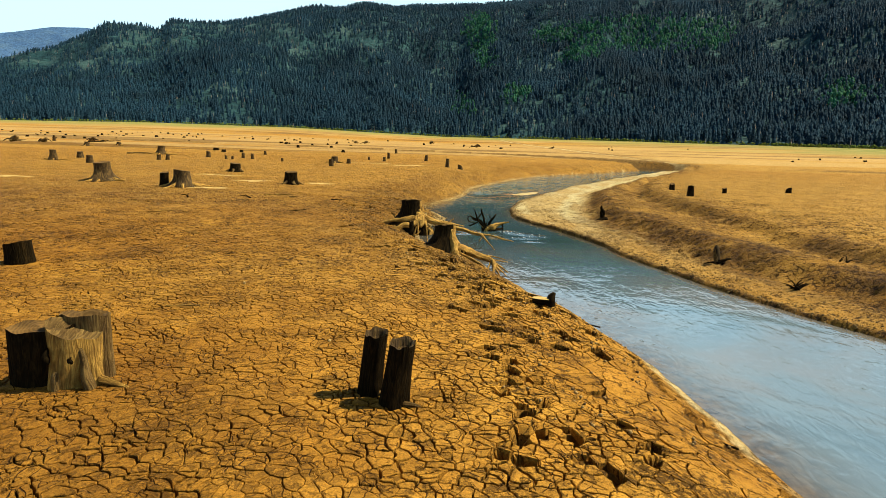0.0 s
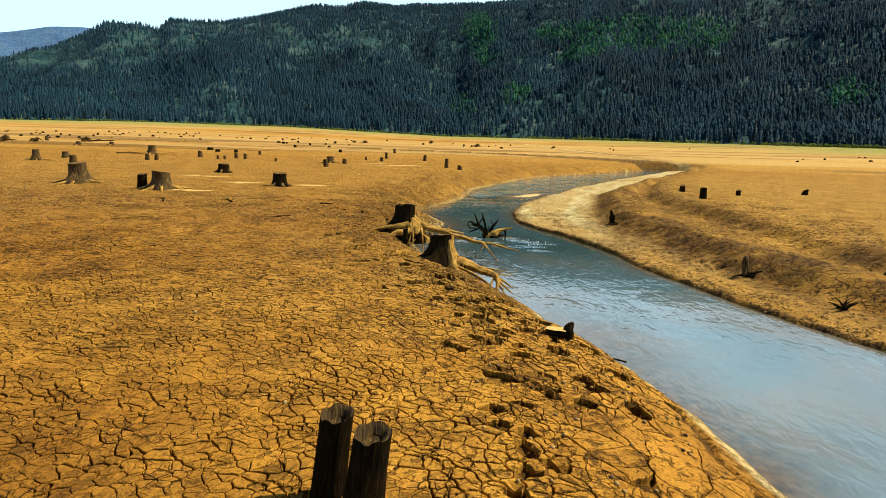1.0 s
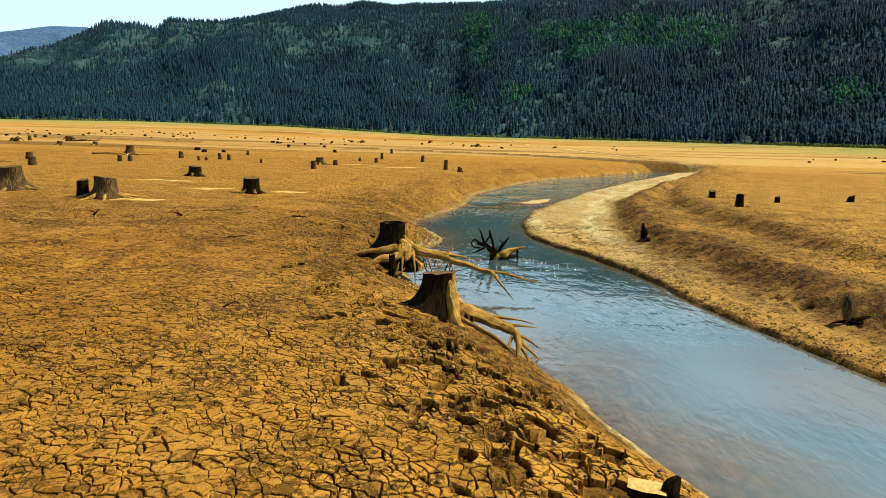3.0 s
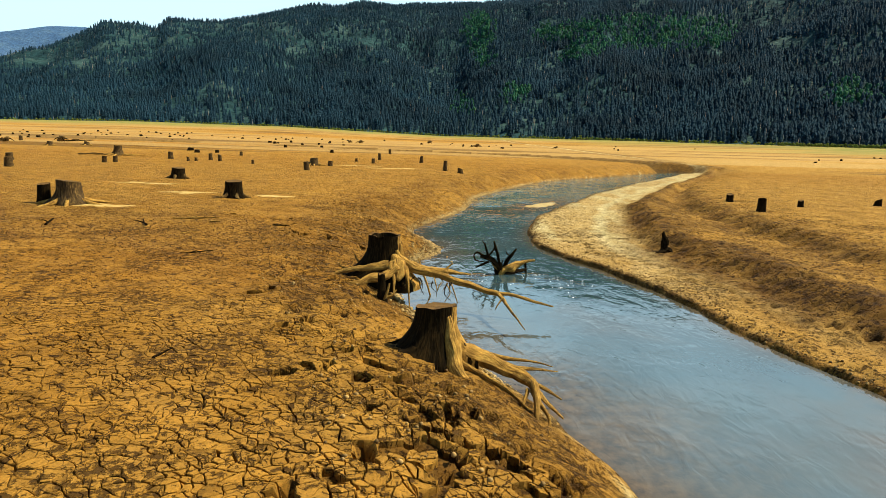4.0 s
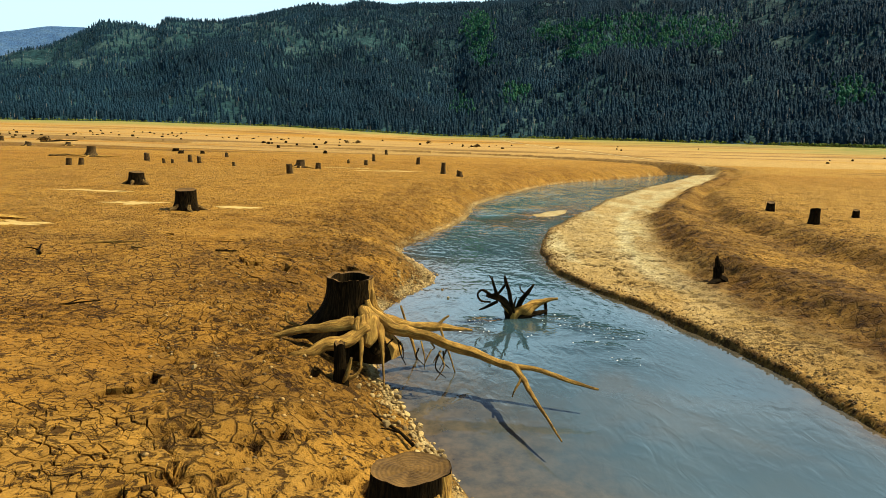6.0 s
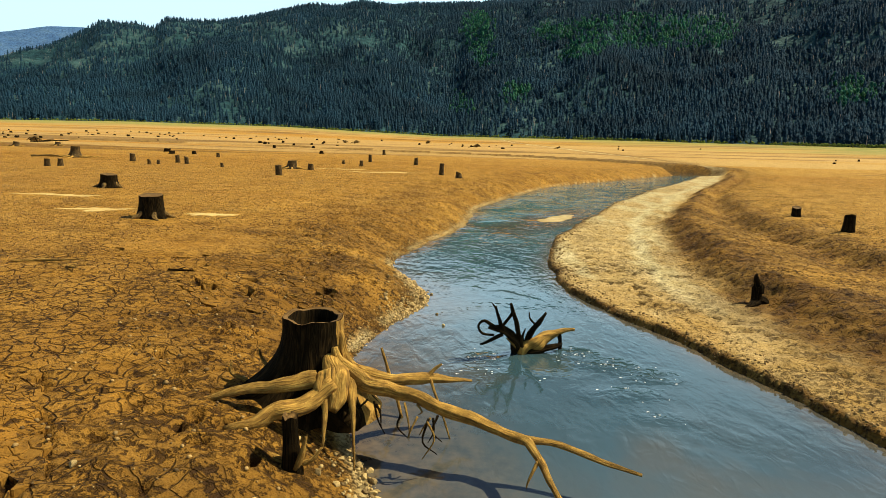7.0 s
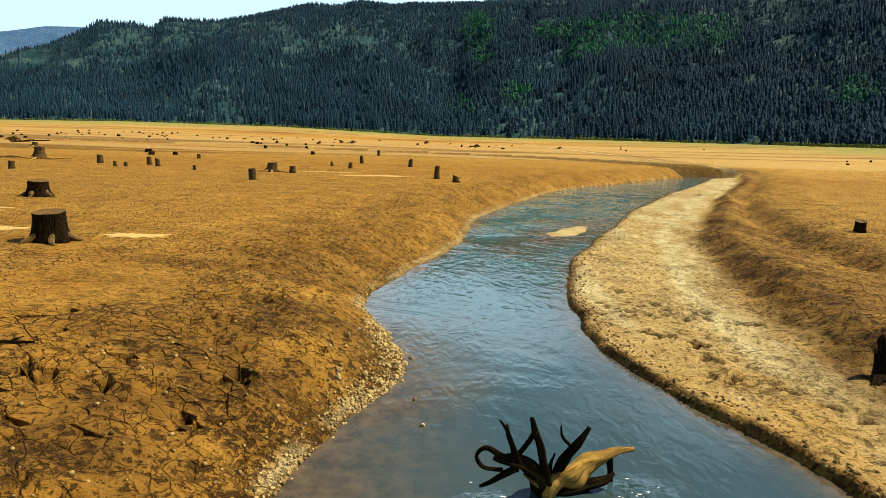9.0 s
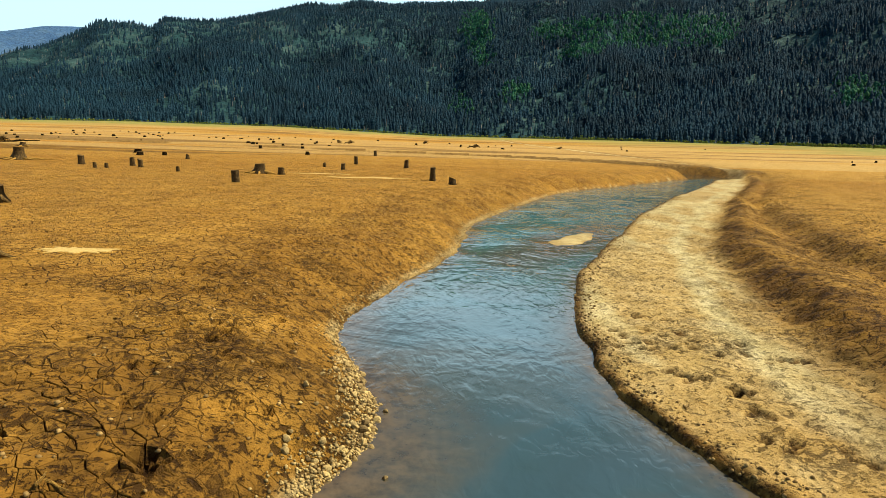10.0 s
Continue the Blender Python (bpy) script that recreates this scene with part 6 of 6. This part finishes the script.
def build_stones():
    rng = random.Random(23)
    meshes = [cobble_mesh(rng) for k in range(8)]
    patch = new("gravel_bank")
    tagged(patch, "pale river stones gathered at the water's edge", "gravel")
    for k in range(290):
        y = rng.uniform(27.9, 31.4)
        d = abs(rng.gauss(0.22, 0.28))
        if rng.random() < 0.36:
            y, d = rng.uniform(19.7, 21.9), abs(rng.gauss(0.16, 0.30))
        x = float(left_edge(np.array([y]))[0]) - d + 0.08
        s = rng.choice((0.03, 0.04, 0.05, 0.07, 0.10, 0.12)) * rng.uniform(0.8, 1.3) * (0.95 if y < 23 else 1.0)
        ob = new("stone", rng.choice(meshes))
        ob.matrix_basis = pose(x, y, max(ground_at(x, y), WATER - 0.03) + s * 0.18, rng.uniform(-20, 20), rng.uniform(-20, 20), rng.uniform(0, 360)) @ Matrix.Diagonal((s, s, s * rng.uniform(0.7, 1), 1))
        ob.parent = patch
    for x, y, s in ((-3.55, 10.9, 0.07), (-1.45, 7.9, 0.05), (0.28, 29.9, 0.10), (0.42, 28.2, 0.09), (-0.15, 30.6, 0.13), (0.05, 29.2, 0.15), (-0.55, 30.9, 0.12), (-0.75, 29.6, 0.11), (-0.35, 28.6, 0.10), (0.55, 27.4, 0.10), (-2.6, 20.2, 0.09), (8.2, 31.0, 0.05), (9.0, 26.8, 0.05), (7.4, 33.0, 0.05), (-4.9, 8.2, 0.05), (-6.0, 14.3, 0.06)):
        ob = new("stone", rng.choice(meshes))
        z = max(ground_at(x, y), WATER - 0.02)
        ob.matrix_basis = pose(x, y, z + s * 0.25, 0, 0, rng.uniform(0, 360)) @ Matrix.Diagonal((s, s, s, 1))
        tagged(ob, "single pale stone lying on mud", "stone", "loose stones")
    join = []
    for k in range(6800):      # fine gravel and crumbled mud
        which = rng.random()
        if which < 0.55:
            y = rng.uniform(27.7, 31.6) if rng.random() < 0.30 else rng.uniform(17.5, 62)
            x = float(left_edge(np.array([y]))[0]) - abs(rng.gauss(0.10, 0.20)) + 0.05
        elif which < 0.80:
            y = rng.uniform(9, 46) if rng.random() < 0.8 else rng.uniform(46, 70)
            x = float(right_edge(np.array([y]))[0]) + abs(rng.gauss(0.0, 0.30)) - 0.05 + 0.12 * rng.random()
        else:
            y = rng.uniform(6, 34) if rng.random() < 0.55 else rng.uniform(34, 62)
            x = float(left_edge(np.array([y]))[0]) - (rng.uniform(0.4, 3.5) if y < 34 else rng.uniform(0.1, 2.2))
        join.append((x, y, which))
    for name, low, high, mat, label, big in (("fine_gravel", 0, 0.55, M_STONE, "fine pale gravel along the water's edge", 0.048), ("mud_clods", 0.55, 2, M_CLOD, "crumbled dark mud clods along the banks", 0.050)):
        rows = [(x, y) for x, y, w in join if low <= w < high]
        P = np.array(rows)
        z = np.maximum(land(P[:, 0], P[:, 1]), WATER - 0.04)
        s = np.array([big * rng.uniform(0.4, 1.5) for _ in rows])
        places = np.stack([P[:, 0], P[:, 1], z + s * 0.15, s * 0.8, s, np.arange(len(rows)) % 4], -1)
        ob = join_trees(name, places, [tuple(np.array(q) for q in pebble_shape(rng)) for _ in range(4)], mat, label)
        ob["category"] = "gravel" if name == "fine_gravel" else "mud clods"


build_stones()


# ---------------------------------------------------------------- trees and bushes along the far shore
def shore_tree_model(rng, k):
    base = new("spruce_tree")
    tagged(base, "tall narrow dark green spruce on the far shore", "tree", "trees along the shore")
    v, f, uv = tube([(0, 0, -0.5, 0.20), (0.02, 0, 3, 0.14), (0.0, 0.03, 7, 0.06), (0, 0, 9.4, 0.02)], 7, 3, 0.05, 900 + k)
    part("trunk", (v, f, uv), M_DARK, base)
    sv, sf = [], []
    for tier in range(17):
        z = 1.0 + 8.6 * tier / 17
        rad = 1.75 * (1 - tier / 17.5) ** 0.8 * rng.uniform(0.7, 1.2)
        n = 9
        for s in range(n):
            if rng.random() < 0.12:
                continue
            t = 2 * math.pi * (s + rng.uniform(-0.3, 0.3)) / n
            q = rad * rng.uniform(0.65, 1.25)
            c, w = math.cos(t), math.sin(t)
            b = len(sv)
            sv += [(0, 0, z + 0.55), (0.55 * q * c - 0.28 * w * q, 0.55 * q * w + 0.28 * c * q, z + 0.12), (q * c, q * w, z - 0.32 * rad), (0.55 * q * c + 0.28 * w * q, 0.55 * q * w - 0.28 * c * q, z + 0.12), (0.5 * q * c, 0.5 * q * w, z - 0.12)]
            sf += [(b, b + 1, b + 2), (b, b + 2, b + 3), (b + 1, b + 4, b + 2), (b + 4, b + 3, b + 2)]
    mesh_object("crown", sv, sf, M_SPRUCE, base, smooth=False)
    return base


def build_shore():
    rng = random.Random(29)
    models = [shore_tree_model(rng, k) for k in range(4)]
    for k in range(110):
        a = rng.uniform(-38, 38)
        r = float(np.interp(a, SHORE_A, SHORE_R)) + rng.uniform(2, 26)
        x, y = r * math.sin(radians(a)), r * math.cos(radians(a))
        z = max(float(hill(np.array([x]), np.array([y]))[0]), ground_at(x, y)) - 0.2
        s = rng.uniform(0.65, 1.35)
        if k < 4:
            models[k].matrix_basis = pose(x, y, z, 0, 0, rng.uniform(0, 360)) @ Matrix.Diagonal((s, s, s, 1))
        else:
            ob = copy_thing(models[k % 4], pose(x, y, z, 0, 0, rng.uniform(0, 360)))
            ob.scale = (s, s, s)
    rows = []
    for k in range(2600):
        a = rng.uniform(-38, 38)
        r = float(np.interp(a, SHORE_A, SHORE_R)) + rng.gauss(-4, 7)
        x, y = r * math.sin(radians(a)), r * math.cos(radians(a))
        if vnoise(np.array([a * 0.9]), np.array([0.5]), 95)[0] < rng.uniform(0.1, 0.75):
            continue
        h = rng.uniform(0.6, 2.4)
        rows.append((x, y, h, k % 4))
    P = np.array(rows)
    z = np.maximum(land(P[:, 0], P[:, 1], False), hill(P[:, 0], P[:, 1])) - 0.2
    places = np.stack([P[:, 0], P[:, 1], z, P[:, 2], P[:, 2] * 1.4, P[:, 3]], -1)
    ob = join_trees("shore_bushes", places, [clump_tree(rng, 3) for _ in range(4)], M_BUSH, "low green bushes along the far shoreline")
    ob["category"] = "bushes"


build_shore()


# ---------------------------------------------------------------- the mud's plates
def clip_cell(cell, mx, my, nx, ny):
    """The part of a cell on the near side of the line through (mx, my) with the normal (nx, ny)."""
    out = []
    m = len(cell)
    side = [(px - mx) * nx + (py - my) * ny for px, py in cell]
    for i in range(m):
        j = (i + 1) % m
        if side[i] <= 0:
            out.append(cell[i])
        if (side[i] < 0 < side[j]) or (side[j] < 0 < side[i]):
            k = side[i] / (side[i] - side[j])
            out.append((cell[i][0] + k * (cell[j][0] - cell[i][0]), cell[i][1] + k * (cell[j][1] - cell[i][1])))
    return out


def build_plates():
    rng = random.Random(31)
    s = 0.108
    nx, ny, x0, y0 = int(17.8 / s), int(30.0 / s), -13.2, 3.2
    seeds = {}
    soft = [[(p[0], p[1]) for p in PRINTS if k - 1 < p[1] < k + 2] for k in range(36)]
    for i in range(nx):
        for j in range(ny):
            x, y = x0 + s * (i + 0.5 * (j % 2) + rng.uniform(-0.46, 0.46)), y0 + s * (j + rng.uniform(-0.46, 0.46))
            trodden = any(abs(px - x) < 0.26 and abs(py - y) < 0.26 for px, py in soft[int(y)])
            if rng.random() < float(np.interp(9.0 if trodden else np.interp(y, LEFT_Y, LEFT_X) - x, [1.3, 2.0, 3.0, 4.2], [0.93, 0.88, 0.60, 0.40] if y < 12 else [0.80, 0.75, 0.55, 0.40])):
                continue
            seeds[i, j] = (x, y)
    keys = list(seeds)
    P = np.array([seeds[k] for k in keys])
    inside = plate_zone(P[:, 0], P[:, 1])
    inside &= print_field(P[:, 0], P[:, 1]) > 1.2
    polys = []
    for k, ok in zip(keys, inside):
        if not ok:
            continue
        x, y = seeds[k]
        cell = [(x - 0.5, y - 0.5), (x + 0.5, y - 0.5), (x + 0.5, y + 0.5), (x - 0.5, y + 0.5)]
        wide = 7 if np.interp(y, LEFT_Y, LEFT_X) - x < 3.2 else 3
        for di in range(-wide, wide + 1):
            for dj in range(-wide, wide + 1):
                q = seeds.get((k[0] + di, k[1] + dj))
                if q is None or (di == 0 and dj == 0):
                    continue
                ux, uy = q[0] - x, q[1] - y
                if ux * ux + uy * uy > 0.9:
                    continue
                cell = clip_cell(cell, x + ux / 2, y + uy / 2, ux, uy)
        fine = y < 18
        pts = []
        for i in range(len(cell)):
            (ax, ay), (bx, by) = cell[i], cell[(i + 1) % len(cell)]
            length = math.hypot(bx - ax, by - ay)
            if length < 0.015:
                continue
            n = (3 if length > 0.13 else 2) if fine else 1
            pts += [(ax + (bx - ax) * t / n, ay + (by - ay) * t / n) for t in range(n)]
        if len(pts) >= 3:
            polys.append((x, y, pts))
    flat = np.array([p for _, _, pts in polys for p in pts])
    wx = 0.060 * fbm(flat[:, 0] * 2.6, flat[:, 1] * 2.6, 101, 2) + 0.026 * fbm(flat[:, 0] * 12, flat[:, 1] * 12, 102, 2)
    wy = 0.060 * fbm(flat[:, 0] * 2.6, flat[:, 1] * 2.6, 103, 2) + 0.026 * fbm(flat[:, 0] * 12, flat[:, 1] * 12, 104, 2)
    gap = np.clip(0.0100 + 0.0075 * fbm(flat[:, 0] * 3.2, flat[:, 1] * 3.2, 105, 2) + 0.003 * fbm(flat[:, 0] * 0.5, flat[:, 1] * 0.5, 106, 2), 0.0045, 0.026)
    near_bank = np.clip(1 - (left_edge(flat[:, 1]) - flat[:, 0]) / 3.0, 0, 1)
    gap = gap * (1 + 0.35 * near_bank) * np.interp(flat[:, 1], [15, 24, 33], [1.0, 0.6, 0.5])
    hidden = step(fbm(flat[:, 0] * 0.45, flat[:, 1] * 0.45, 107, 3), 0.05, 0.35) * np.interp(flat[:, 1], [12, 20, 28], [0.0, 0.7, 0.9])
    gap = gap * (1 - 0.85 * hidden)
    W = np.stack([flat[:, 0] + wx, flat[:, 1] + wy], -1)
    edges, inners, index = [], [], 0
    for _, _, pts in polys:
        n = len(pts)
        w = W[index:index + n]
        c = w.mean(0)
        dir_ = w - c
        dist = np.linalg.norm(dir_, axis=1, keepdims=True) + 1e-6
        g = gap[index:index + n, None]
        edges.append(c + dir_ * np.clip(1 - g / dist, 0.5, 1))
        inners.append(c + dir_ * np.clip(1 - (g + 0.008) / dist, 0.3, 1))
        index += n
    E, I = np.concatenate(edges), np.concatenate(inners)
    ze, zi = land(E[:, 0], E[:, 1]), land(I[:, 0], I[:, 1])
    triple = np.concatenate([np.concatenate([w, w, w]) for w in edges])
    every = cover_of(triple[:, 0], triple[:, 1], triple[:, 0] * 0)
    joined_v, joined_f, base, index, single = [], [], 0, 0, 0
    for k, (x, y, pts) in enumerate(polys):
        n = len(pts)
        a, b = slice(index, index + n), None
        lift = rng.uniform(-0.003, 0.005)
        calm = 1.0 if y < 18 else 0.3
        lift = lift * calm
        tx, ty = calm * rng.uniform(-0.015, 0.015), calm * rng.uniform(-0.015, 0.015)
        tilt = (E[a, 0] - x) * tx + (E[a, 1] - y) * ty
        top = np.stack([I[a, 0], I[a, 1], zi[a] + lift + tilt * 0.9], -1)
        rim = np.stack([E[a, 0], E[a, 1], ze[a] + lift - 0.005 + tilt], -1)
        foot = np.stack([E[a, 0], E[a, 1], ze[a] - 0.088], -1)
        v = np.concatenate([top, rim, foot])
        f = [list(range(n))]
        for s_ in range(n):
            t_ = (s_ + 1) % n
            f += [[s_, s_ + n, t_ + n, t_], [s_ + n, s_ + 2 * n, t_ + 2 * n, t_ + n]]
        if single < 290 and y < 9.2 and -3.4 < x < 3.6 and y > 4.6 and rng.random() < 0.52:
            single += 1
            mesh_object("mud_plate", v, f, M_PLATE, ground, smooth=False, floats={key: values[3 * index:3 * (index + n)] for key, values in every.items()})
        else:
            joined_v.append(v)
            joined_f += [[i + base for i in face] for face in f]
            base += 3 * n
        index += n
    V = np.concatenate(joined_v)
    ob = mesh_object("mud_plates", V, joined_f, M_PLATE, ground, smooth=False, floats=cover_of(V[:, 0], V[:, 1], V[:, 2]))
    tagged(ob, "plates of dried mud parted by dark cracks", kind="stuff")


build_plates()
